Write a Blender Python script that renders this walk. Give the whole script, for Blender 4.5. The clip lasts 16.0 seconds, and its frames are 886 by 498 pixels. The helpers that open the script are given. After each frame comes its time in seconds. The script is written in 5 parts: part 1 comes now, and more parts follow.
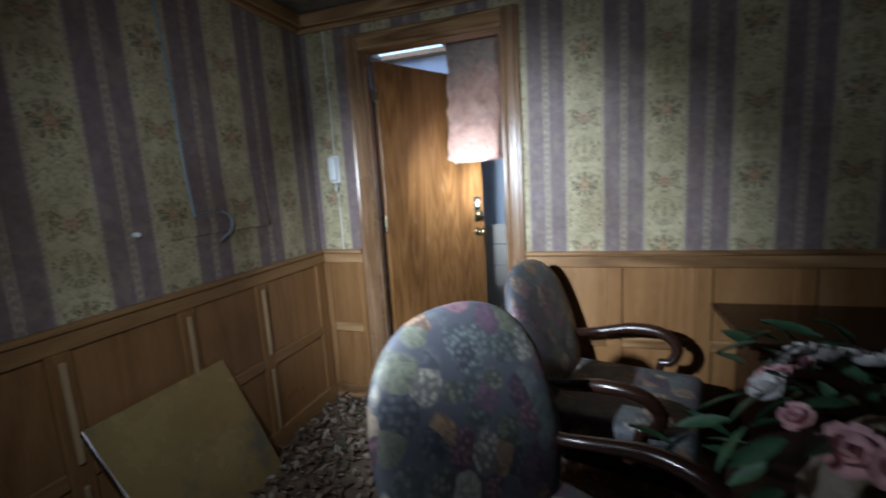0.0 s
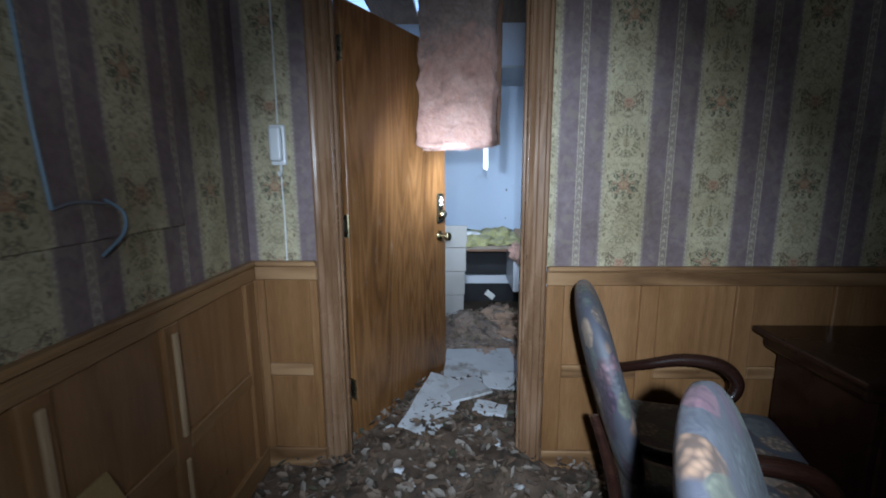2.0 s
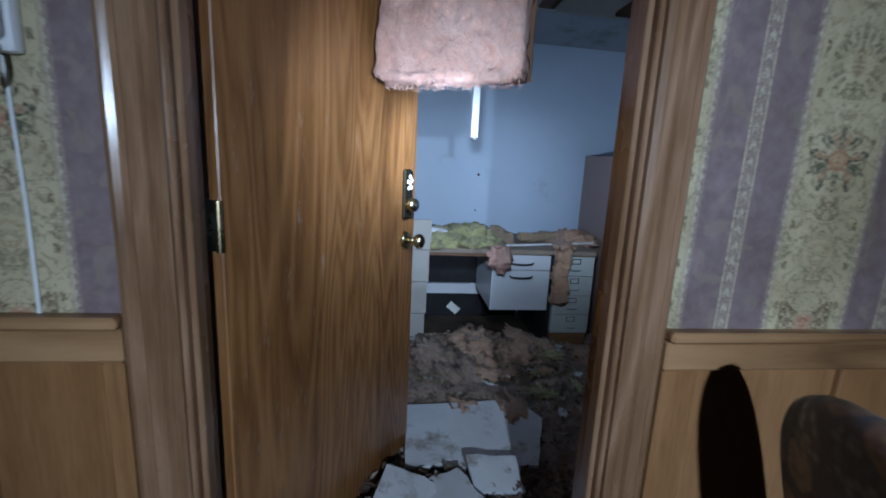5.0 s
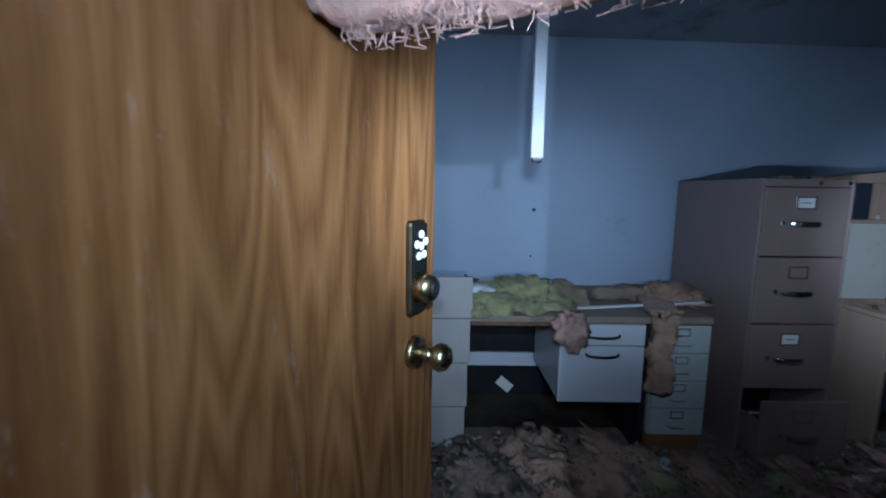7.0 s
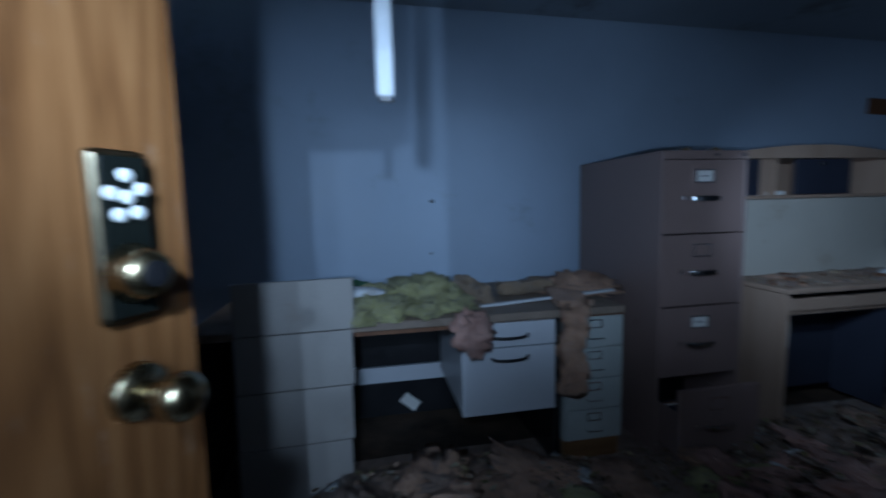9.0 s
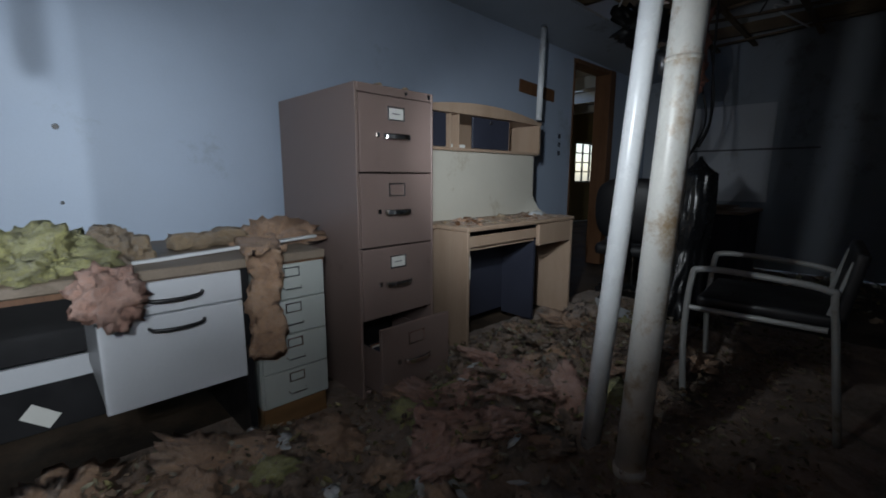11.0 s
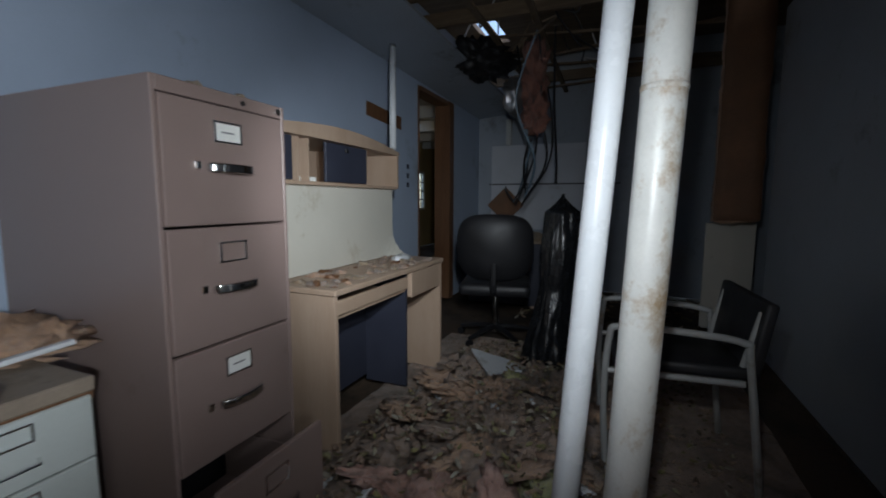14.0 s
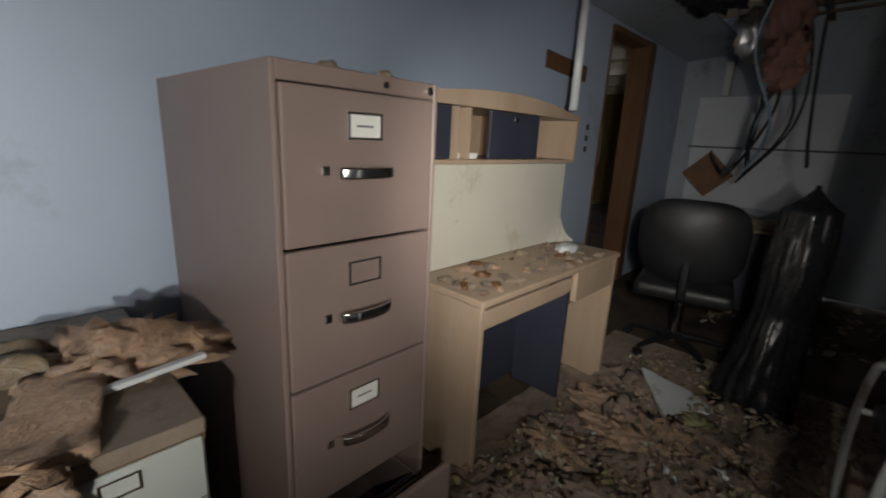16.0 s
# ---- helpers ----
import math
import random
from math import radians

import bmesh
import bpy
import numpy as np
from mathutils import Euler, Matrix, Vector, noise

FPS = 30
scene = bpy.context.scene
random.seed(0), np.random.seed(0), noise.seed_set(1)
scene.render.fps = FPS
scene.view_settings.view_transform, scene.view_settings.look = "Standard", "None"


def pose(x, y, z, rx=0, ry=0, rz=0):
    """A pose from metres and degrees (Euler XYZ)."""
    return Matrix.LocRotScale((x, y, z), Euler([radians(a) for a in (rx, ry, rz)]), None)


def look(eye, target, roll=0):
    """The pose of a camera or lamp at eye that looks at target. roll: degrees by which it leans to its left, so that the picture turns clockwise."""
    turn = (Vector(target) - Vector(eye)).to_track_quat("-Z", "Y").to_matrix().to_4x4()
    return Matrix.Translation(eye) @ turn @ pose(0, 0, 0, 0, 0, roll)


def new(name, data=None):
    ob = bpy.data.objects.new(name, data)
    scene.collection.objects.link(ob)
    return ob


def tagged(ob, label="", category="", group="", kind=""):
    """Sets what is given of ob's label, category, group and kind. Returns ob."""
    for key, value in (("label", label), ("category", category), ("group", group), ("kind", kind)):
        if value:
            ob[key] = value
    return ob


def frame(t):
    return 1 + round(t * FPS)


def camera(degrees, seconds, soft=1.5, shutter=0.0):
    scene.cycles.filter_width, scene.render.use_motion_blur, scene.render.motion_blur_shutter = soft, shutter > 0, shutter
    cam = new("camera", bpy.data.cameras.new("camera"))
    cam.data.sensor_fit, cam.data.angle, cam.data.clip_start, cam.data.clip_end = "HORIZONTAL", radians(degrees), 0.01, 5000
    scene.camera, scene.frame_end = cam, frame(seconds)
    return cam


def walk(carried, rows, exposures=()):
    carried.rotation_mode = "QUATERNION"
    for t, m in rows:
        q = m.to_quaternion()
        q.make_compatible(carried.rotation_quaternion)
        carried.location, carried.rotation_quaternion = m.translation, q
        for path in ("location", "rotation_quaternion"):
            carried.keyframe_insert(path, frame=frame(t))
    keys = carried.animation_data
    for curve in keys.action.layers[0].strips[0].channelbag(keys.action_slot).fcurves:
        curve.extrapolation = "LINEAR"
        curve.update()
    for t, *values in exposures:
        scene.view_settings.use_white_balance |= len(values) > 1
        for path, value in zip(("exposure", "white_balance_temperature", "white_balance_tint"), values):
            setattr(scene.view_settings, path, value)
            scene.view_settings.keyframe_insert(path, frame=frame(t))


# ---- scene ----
cam = camera(91.4, 16.0, soft=1.8, shutter=0.4)
PATH = [
    (0, (0.72, 0.569, 1.359), (0.081, 2.439, 1.05), -3.6),
    (0.5, (0.488, 0.659, 1.385), (-0.365, 2.445, 1.102), -2.1),
    (1, (0.231, 0.755, 1.368), (-0.315, 2.661, 1.11), -3.1),
    (1.5, (0.095, 0.833, 1.355), (-0.172, 2.791, 1.048), 0.5),
    (2, (0.048, 1.039, 1.349), (-0.01, 3.009, 1.006), -0.3),
    (2.5, (0.038, 1.193, 1.338), (0.109, 3.143, 0.899), 0.9),
    (3, (-0.06, 1.364, 1.34), (0.14, 3.313, 0.937), 2.3),
    (3.2, (-0.13, 1.441, 1.352), (0.039, 3.395, 0.961), 2.4),
    (5.3, (-0.09, 2.199, 1.259), (0.143, 4.147, 0.868), 2.8),
    (5.5, (-0.104, 2.313, 1.278), (0.06, 4.275, 0.926), 2.8),
    (6, (-0.142, 2.535, 1.304), (0.019, 4.508, 1.019), 1.4),
    (6.5, (-0.096, 2.638, 1.309), (0.098, 4.607, 1.02), 1.0),
    (7, (-0.002, 2.823, 1.288), (0.01, 4.806, 1.024), 0.8),
    (7.5, (0.06, 2.969, 1.271), (-0.072, 4.95, 1.034), 1.5),
    (8, (0.07, 3.038, 1.257), (-0.151, 5.011, 1.017), 1.0),
    (8.5, (0.085, 3.074, 1.244), (-0.123, 5.05, 1.011), 0.6),
    (9, (0.199, 3.126, 1.173), (0.551, 5.084, 0.963), -1.4),
    (9.5, (0.306, 3.173, 1.112), (1.28, 4.905, 0.89), -3.1),
    (10, (0.348, 3.154, 1.036), (1.58, 4.707, 0.77), -3.3),
    (10.2, (0.368, 3.162, 1.002), (1.633, 4.678, 0.68), -2.4),
    (12.5, (0.579, 3.636, 1.052), (2.107, 4.9, 0.788), 1.2),
    (13, (0.605, 3.786, 1.081), (2.224, 4.932, 0.831), -0.4),
    (13.5, (0.651, 3.783, 1.101), (2.402, 4.728, 0.891), 0.7),
    (14, (0.745, 3.751, 1.086), (2.58, 4.515, 0.865), 0.2),
    (14.5, (0.966, 3.763, 1.105), (2.832, 4.445, 0.879), 1.6),
    (15, (1.128, 3.832, 1.183), (2.896, 4.737, 0.95), 1.8),
    (15.5, (1.09, 3.846, 1.233), (2.646, 5.044, 0.852), 1.2),
    (16, (1.047, 3.957, 1.243), (2.452, 5.292, 0.75), 2.8),
]
EXPOSURES = [
    (0, 1.8, 5950, 11), (0.5, 1.55, 6150, 12), (1, 1.3, 5950, 12), (2, 1.25, 5550, 11),
    (2.5, 0.98, 5400, 11), (3, 0.9, 5350, 11), (5.5, 0.72, 5250, 11), (6, 0.74, 5250, 10), (6.5, 0.45, 5250, 10),
    (7, 0.05, 4950, 10), (7.5, -0.12, 4950, 10), (8.5, -0.45, 5000, 10), (9, -0.45, 4750, 9),
    (9.5, 0.05, 5400, 10), (10, 0.5, 6000, 12), (12.5, 0.85, 6700, 13), (13, 0.95, 6700, 13),
    (14, 1.14, 6500, 13), (14.5, 0.66, 6500, 13), (15, 0.2, 6500, 13), (15.5, 0.62, 7000, 13), (16, 1.33, 7900, 15),
]
walk(cam, [(t, look(eye, target, roll)) for t, eye, target, roll in PATH], EXPOSURES)

# ---- light: a roof torn open to a dull sky, and fixed spots at the halts of the walk for the walker's moving torch ----
world = bpy.data.worlds.new("world")
scene.world = world
world.use_nodes = True
wn = world.node_tree
sky = wn.nodes.new("ShaderNodeTexSky")
sky.sky_type, sky.sun_disc, sky.sun_elevation, sky.sun_rotation = "NISHITA", False, radians(50), radians(200)
wn.nodes["Background"].inputs["Strength"].default_value = 0.15
wn.links.new(sky.outputs[0], wn.nodes["Background"].inputs["Color"])
sun = new("sun", bpy.data.lights.new("sun", "SUN"))
sun.data.energy, sun.data.angle, sun.data.color = 1.1, radians(12), (1.0, 0.96, 0.9)
sun.matrix_world = look((0, 0, 12), (1.5, 3.0, 0))


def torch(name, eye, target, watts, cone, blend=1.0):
    """A fixed spot added in place of the walker's carried torch, a hand above the camera."""
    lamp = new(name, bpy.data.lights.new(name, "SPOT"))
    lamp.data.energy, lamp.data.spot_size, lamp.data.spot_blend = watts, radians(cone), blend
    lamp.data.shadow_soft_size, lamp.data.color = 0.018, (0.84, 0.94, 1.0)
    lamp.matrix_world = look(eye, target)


# Added lamps, all lit throughout; together they replace one torch carried along.
torch("fixed_torch_beam", (0.06, 0.80, 1.49), (0.18, 2.6, 0.92), 78, 74)
torch("fixed_torch_spill", (0.06, 0.80, 1.49), (0.18, 2.6, 0.92), 8.0, 150, 0.9)
torch("fixed_torch_spill", (-0.06, 2.704, 1.424), (0.136, 5.27, 0.935), 12, 100)
torch("fixed_torch_beam", (0.073, 3.06, 1.374), (0.16, 5.626, 1.02), 36, 60)
torch("fixed_torch_spill", (0.073, 3.06, 1.374), (-0.211, 5.626, 0.945), 8.5, 100)
torch("fixed_torch_beam", (0.47, 3.34, 1.17), (1.32, 5.30, 1.22), 25, 62)
torch("fixed_torch_spill", (0.47, 3.34, 1.17), (1.25, 5.30, 1.38), 3.0, 150, 0.9)
torch("fixed_torch_spill", (0.966, 3.763, 1.225), (3.392, 4.65, 0.811), 14, 100)
torch("fixed_torch_beam", (1.12, 3.839, 1.329), (3.313, 5.185, 0.839), 38, 60)

# ---- materials ----


def shader(name):
    m = bpy.data.materials.new(name)
    m.use_nodes = True
    return m, m.node_tree, m.node_tree.nodes["Principled BSDF"]


def node(nt, kind, links=(), **values):
    n = nt.nodes.new("ShaderNode" + kind)
    for key, v in values.items():
        if key in ("operation", "data_type", "blend_type", "feature", "wave_type", "bands_direction", "distance", "noise_dimensions", "use_clamp", "wave_profile"):
            if key == "operation":
                n.operation = v
            elif key == "data_type":
                n.data_type = v
            elif key == "blend_type":
                n.blend_type = v
            elif key == "feature":
                n.feature = v
            elif key == "bands_direction":
                n.bands_direction = v
            elif key == "noise_dimensions":
                n.noise_dimensions = v
            elif key == "use_clamp":
                n.use_clamp = v
        else:
            n.inputs[key].default_value = v
    for key, out in dict(links).items():
        nt.links.new(out, n.inputs[key])
    return n


def maths(nt, op, a, b=0.0, c=0.0):
    n = nt.nodes.new("ShaderNodeMath")
    n.operation = op
    for k, v in enumerate((a, b, c)):
        if isinstance(v, (int, float)):
            n.inputs[k].default_value = v
        else:
            nt.links.new(v, n.inputs[k])
    return n.outputs[0]


def ramp(nt, fac, stops):
    n = nt.nodes.new("ShaderNodeValToRGB")
    e = n.color_ramp.elements
    while len(e) < len(stops):
        e.new(0.5)
    for el, (p, c) in zip(e, stops):
        el.position, el.color = p, (*c, 1) if len(c) == 3 else c
    nt.links.new(fac, n.inputs[0])
    return n.outputs[0]


def mixed(nt, fac, a, b, how="MIX"):
    n = nt.nodes.new("ShaderNodeMix")
    n.data_type, n.blend_type = "RGBA", how
    for k, v in ((0, fac), (6, a), (7, b)):
        if isinstance(v, (int, float)):
            n.inputs[k].default_value = v
        elif isinstance(v, tuple):
            n.inputs[k].default_value = (*v, 1)
        else:
            nt.links.new(v, n.inputs[k])
    return n.outputs[2]


def coords(nt, scale=(1, 1, 1), shift=True):
    """Object coordinates, moved on by the object's random number, so that repeats differ."""
    tc = nt.nodes.new("ShaderNodeTexCoord")
    mp = nt.nodes.new("ShaderNodeMapping")
    mp.inputs["Scale"].default_value = scale
    nt.links.new(tc.outputs["Object"], mp.inputs["Vector"])
    if shift:
        oi = nt.nodes.new("ShaderNodeObjectInfo")
        mul = nt.nodes.new("ShaderNodeVectorMath")
        mul.operation = "SCALE"
        mul.inputs[0].default_value = (7.3, 3.1, 5.7)
        nt.links.new(oi.outputs["Random"], mul.inputs["Scale"])
        nt.links.new(mul.outputs[0], mp.inputs["Location"])
    return mp.outputs[0]


def noisy(nt, vec, scale, detail=4.0, rough=0.6, distort=0.0):
    return node(nt, "TexNoise", {"Vector": vec}, Scale=scale, Detail=detail, Roughness=rough, Distortion=distort).outputs["Fac"]


def bumped(nt, bsdf, height, strength=0.3, distance=0.01):
    b = node(nt, "Bump", {"Height": height}, Strength=strength, Distance=distance)
    nt.links.new(b.outputs[0], bsdf.inputs["Normal"])


def plain(name, base, rough=0.5, metal=0.0, spread=0.25, scale=6.0, fine=120.0, bump=0.15, dirt=None, dirt_at=0.62, coat=0.0, sheen=0.0):
    """A painted, moulded or woven surface: two scales of tone, dirt patches, a fine relief."""
    m, nt, bsdf = shader(name)
    v = coords(nt)
    big, small = noisy(nt, v, scale, 5), noisy(nt, v, fine, 3)
    tone = maths(nt, "ADD", maths(nt, "MULTIPLY", big, 0.7), maths(nt, "MULTIPLY", small, 0.3))
    lo, hi = tuple(c * (1 - spread) for c in base), tuple(min(1, c * (1 + spread)) for c in base)
    col = ramp(nt, tone, [(0.3, lo), (0.7, hi)])
    if dirt:
        patch = ramp(nt, noisy(nt, v, scale * 0.7, 8, 0.72), [(dirt_at - 0.06, (0, 0, 0)), (dirt_at + 0.08, (1, 1, 1))])
        col = mixed(nt, patch, col, dirt)
    nt.links.new(col, bsdf.inputs["Base Color"])
    nt.links.new(ramp(nt, big, [(0.3, (rough * 0.8,) * 3), (0.7, (min(1, rough * 1.2),) * 3)]), bsdf.inputs["Roughness"])
    bsdf.inputs["Metallic"].default_value = metal
    bsdf.inputs["Coat Weight"].default_value = coat
    bsdf.inputs["Sheen Weight"].default_value = sheen
    bumped(nt, bsdf, tone, bump, 0.004)
    return m


def wood(name, dark, mid, light, along="z", rough=0.36, ring=9.0, scuff=0.0, bold=0.16, strips=0.0):
    """Planed wood: rings drawn out along the grain, pores, uneven varnish."""
    m, nt, bsdf = shader(name)
    s = {"z": (1, 1, 0.09), "x": (0.09, 1, 1), "y": (1, 0.09, 1)}[along]
    v = coords(nt, s)
    warp = noisy(nt, v, 3.2, 3, 0.5, 0.6)
    rings = maths(nt, "FRACT", maths(nt, "MULTIPLY", warp, ring))
    rings = maths(nt, "MULTIPLY", maths(nt, "ABSOLUTE", maths(nt, "SUBTRACT", rings, 0.5)), 2.0)
    pores = noisy(nt, coords(nt, tuple(c * (0.6 if c < 1 else 1) for c in s)), 260, 2, 0.7)
    patchy = noisy(nt, coords(nt), 2.3, 4)
    tone = maths(nt, "ADD", maths(nt, "MULTIPLY", rings, bold), maths(nt, "ADD", maths(nt, "MULTIPLY", pores, 0.62 - bold * 0.6), maths(nt, "MULTIPLY", patchy, 0.40)))
    if strips:
        tc = nt.nodes.new("ShaderNodeTexCoord")
        sx = node(nt, "SeparateXYZ", {"Vector": tc.outputs["Object"]}).outputs[0]
        wn1 = nt.nodes.new("ShaderNodeTexWhiteNoise")
        wn1.noise_dimensions = "1D"
        nt.links.new(maths(nt, "FLOOR", maths(nt, "MULTIPLY", sx, 1 / strips)), wn1.inputs["W"])
        tone = maths(nt, "ADD", tone, maths(nt, "MULTIPLY", maths(nt, "SUBTRACT", wn1.outputs["Value"], 0.5), 0.20))
    col = ramp(nt, tone, [(0.2, dark), (0.52, mid), (0.85, light)])
    if scuff:
        worn = ramp(nt, noisy(nt, coords(nt, (1, 1, 0.22)), 40, 10, 0.8), [(0.58, (0, 0, 0)), (0.70, (scuff,) * 3)])
        col = mixed(nt, worn, col, (0.55, 0.47, 0.38))
    nt.links.new(col, bsdf.inputs["Base Color"])
    nt.links.new(ramp(nt, patchy, [(0.3, (rough * 0.75,) * 3), (0.75, (min(1, rough * 1.35),) * 3)]), bsdf.inputs["Roughness"])
    bumped(nt, bsdf, tone, 0.22, 0.003)
    return m


def wallpaper(name, axis, origin, wide=0.345):
    """Mauve paper with cream floral bands, a thin cream stripe between them."""
    m, nt, bsdf = shader(name)
    tc = nt.nodes.new("ShaderNodeTexCoord")
    xyz = node(nt, "SeparateXYZ", {"Vector": tc.outputs["Object"]})
    a, z = xyz.outputs["XYZ".index(axis)], xyz.outputs["Z"]
    u = maths(nt, "MULTIPLY", maths(nt, "SUBTRACT", a, origin), 1 / wide)
    k = maths(nt, "ROUND", u)
    du = maths(nt, "MULTIPLY", maths(nt, "SUBTRACT", u, k), wide)      # metres from the band's middle
    au = maths(nt, "ABSOLUTE", du)
    shift = maths(nt, "MULTIPLY", maths(nt, "MODULO", maths(nt, "ABSOLUTE", k), 2.0), 0.31)
    zz = maths(nt, "FRACT", maths(nt, "MULTIPLY", maths(nt, "ADD", maths(nt, "SUBTRACT", z, 1.302 - 6.2), shift), 1 / 0.62))
    dz = maths(nt, "MULTIPLY", maths(nt, "SUBTRACT", maths(nt, "FRACT", maths(nt, "ADD", zz, 0.5)), 0.5), 0.62)   # from the bouquet's middle
    mir = node(nt, "CombineXYZ", {"X": au, "Y": dz}).outputs[0]
    band = maths(nt, "LESS_THAN", au, 0.084)
    cream = ramp(nt, noisy(nt, tc.outputs["Object"], 9, 5), [(0.3, (0.40, 0.345, 0.215)), (0.7, (0.53, 0.465, 0.30))])
    mauve = ramp(nt, noisy(nt, tc.outputs["Object"], 34, 5, 0.7), [(0.35, (0.165, 0.120, 0.122)), (0.7, (0.23, 0.175, 0.178))])
    mauve = mixed(nt, ramp(nt, noisy(nt, tc.outputs["Object"], 17, 2, 0.5, 0.8), [(0.56, (0, 0, 0)), (0.60, (0.5, 0.5, 0.5))]), mauve, (0.25, 0.205, 0.165))
    leaves = noisy(nt, mir, 74, 3, 0.65, 0.8)
    print_grain = ramp(nt, noisy(nt, mir, 150, 3, 0.7, 0.6), [(0.40, (0.15, 0.15, 0.15)), (0.56, (1, 1, 1))])

    def lift(c):
        """Height above the motif that sits c metres above the bouquet."""
        w = maths(nt, "FRACT", maths(nt, "ADD", zz, 0.5 - c / 0.62))
        return maths(nt, "MULTIPLY", maths(nt, "SUBTRACT", w, 0.5), 0.62)

    def oval(d, sx, sz):
        return maths(nt, "SQRT", maths(nt, "ADD", maths(nt, "POWER", maths(nt, "MULTIPLY", au, 1 / sx), 2.0), maths(nt, "POWER", maths(nt, "MULTIPLY", maths(nt, "ABSOLUTE", d), 1 / sz), 2.0)))

    def within(v, lo, hi):
        return maths(nt, "MULTIPLY", maths(nt, "GREATER_THAN", v, lo), maths(nt, "LESS_THAN", v, hi))

    def star(d, count, turn=0.0):
        return maths(nt, "ABSOLUTE", maths(nt, "SINE", maths(nt, "ADD", maths(nt, "MULTIPLY", maths(nt, "ARCTAN2", d, au), count), turn)))

    def paint(col, mask, tone, weight):
        return mixed(nt, maths(nt, "MULTIPLY", maths(nt, "MULTIPLY", mask, weight), print_grain), col, tone)

    col = paint(cream, maths(nt, "GREATER_THAN", leaves, 0.60), (0.30, 0.265, 0.155), 0.45)
    scroll = maths(nt, "LESS_THAN", maths(nt, "ABSOLUTE", maths(nt, "SUBTRACT", noisy(nt, mir, 24, 2, 0.5, 1.2), 0.5)), 0.022)
    col = paint(col, scroll, (0.19, 0.165, 0.09), 0.7)
    sprig = maths(nt, "MULTIPLY", maths(nt, "GREATER_THAN", noisy(nt, mir, 60, 2, 0.5, 0.8), 0.57), maths(nt, "GREATER_THAN", noisy(nt, mir, 15, 1), 0.46))
    col = paint(col, sprig, (0.15, 0.14, 0.08), 0.7)
    # leafy wreath above the bouquet
    d = lift(0.167)
    r = oval(d, 0.046, 0.056)
    wreath = maths(nt, "MULTIPLY", within(r, 0.66, 1.12), maths(nt, "GREATER_THAN", star(d, 9), 0.55))
    col = paint(col, maths(nt, "MULTIPLY", wreath, maths(nt, "GREATER_THAN", leaves, 0.40)), (0.13, 0.125, 0.07), 0.75)
    col = paint(col, maths(nt, "LESS_THAN", oval(d, 0.013, 0.026), 1.0), (0.25, 0.19, 0.09), 0.6)
    col = paint(col, within(d, 0.0, 0.075), (0.12, 0.11, 0.06), maths(nt, "MULTIPLY", maths(nt, "LESS_THAN", au, 0.0022), 0.8))
    # bouquet: dark leaves round a red flower
    d = lift(0.0)
    r = oval(d, 0.060, 0.062)
    spray = maths(nt, "LESS_THAN", r, maths(nt, "ADD", 0.42, maths(nt, "MULTIPLY", star(d, 5, 0.5), 0.62)))
    col = paint(col, maths(nt, "MULTIPLY", spray, maths(nt, "GREATER_THAN", leaves, 0.46)), (0.050, 0.060, 0.034), 0.95)
    col = paint(col, maths(nt, "MULTIPLY", within(r, 0.36, 0.78), maths(nt, "GREATER_THAN", star(d, 3, 0.9), 0.90)), (0.36, 0.20, 0.12), 0.8)
    col = paint(col, maths(nt, "LESS_THAN", r, 0.33), (0.40, 0.19, 0.11), 0.85)
    col = paint(col, within(r, 0.10, 0.19), (0.52, 0.36, 0.20), 0.8)
    # footed bowl under it
    d = lift(-0.092)
    bowl = maths(nt, "MULTIPLY", maths(nt, "LESS_THAN", oval(d, 0.027, 0.020), 1.0), maths(nt, "GREATER_THAN", leaves, 0.45))
    col = paint(col, bowl, (0.15, 0.11, 0.065), 0.8)
    # ringed medallion
    d = lift(-0.175)
    r = oval(d, 0.043, 0.046)
    col = paint(col, maths(nt, "MULTIPLY", within(r, 0.72, 1.0), maths(nt, "GREATER_THAN", star(d, 8), 0.35)), (0.22, 0.20, 0.115), 0.55)
    col = paint(col, within(r, 0.36, 0.50), (0.29, 0.21, 0.10), 0.6)
    # brown swag with a rose
    d = lift(0.31)
    droop = maths(nt, "SUBTRACT", d, maths(nt, "MULTIPLY", maths(nt, "POWER", au, 1.4), 2.6))
    wing = maths(nt, "MULTIPLY", within(droop, -0.036, 0.012), maths(nt, "LESS_THAN", au, 0.056))
    col = paint(col, maths(nt, "MULTIPLY", wing, maths(nt, "GREATER_THAN", leaves, 0.44)), (0.13, 0.082, 0.048), 0.9)
    tassel = maths(nt, "MULTIPLY", within(au, 0.047, 0.056), maths(nt, "MULTIPLY", within(d, -0.05, 0.03), maths(nt, "GREATER_THAN", leaves, 0.42)))
    col = paint(col, tassel, (0.11, 0.10, 0.055), 0.8)
    r = oval(d, 0.019, 0.019)
    col = paint(col, maths(nt, "LESS_THAN", r, 1.0), (0.44, 0.25, 0.16), 0.9)
    col = paint(col, within(r, 0.35, 0.55), (0.22, 0.09, 0.05), 0.8)
    # buds up both sides
    bud = maths(nt, "MULTIPLY", within(au, 0.060, 0.069), maths(nt, "GREATER_THAN", maths(nt, "SINE", maths(nt, "MULTIPLY", z, 81.0)), 0.80))
    col = paint(col, bud, (0.11, 0.075, 0.042), 0.85)
    col = mixed(nt, band, mauve, col)
    # twin lines with fine beads along the band
    col = paint(col, within(au, 0.0755, 0.092), (0.33, 0.28, 0.22), 0.75)
    bead = maths(nt, "GREATER_THAN", maths(nt, "SINE", maths(nt, "MULTIPLY", z, 330.0)), 0.0)
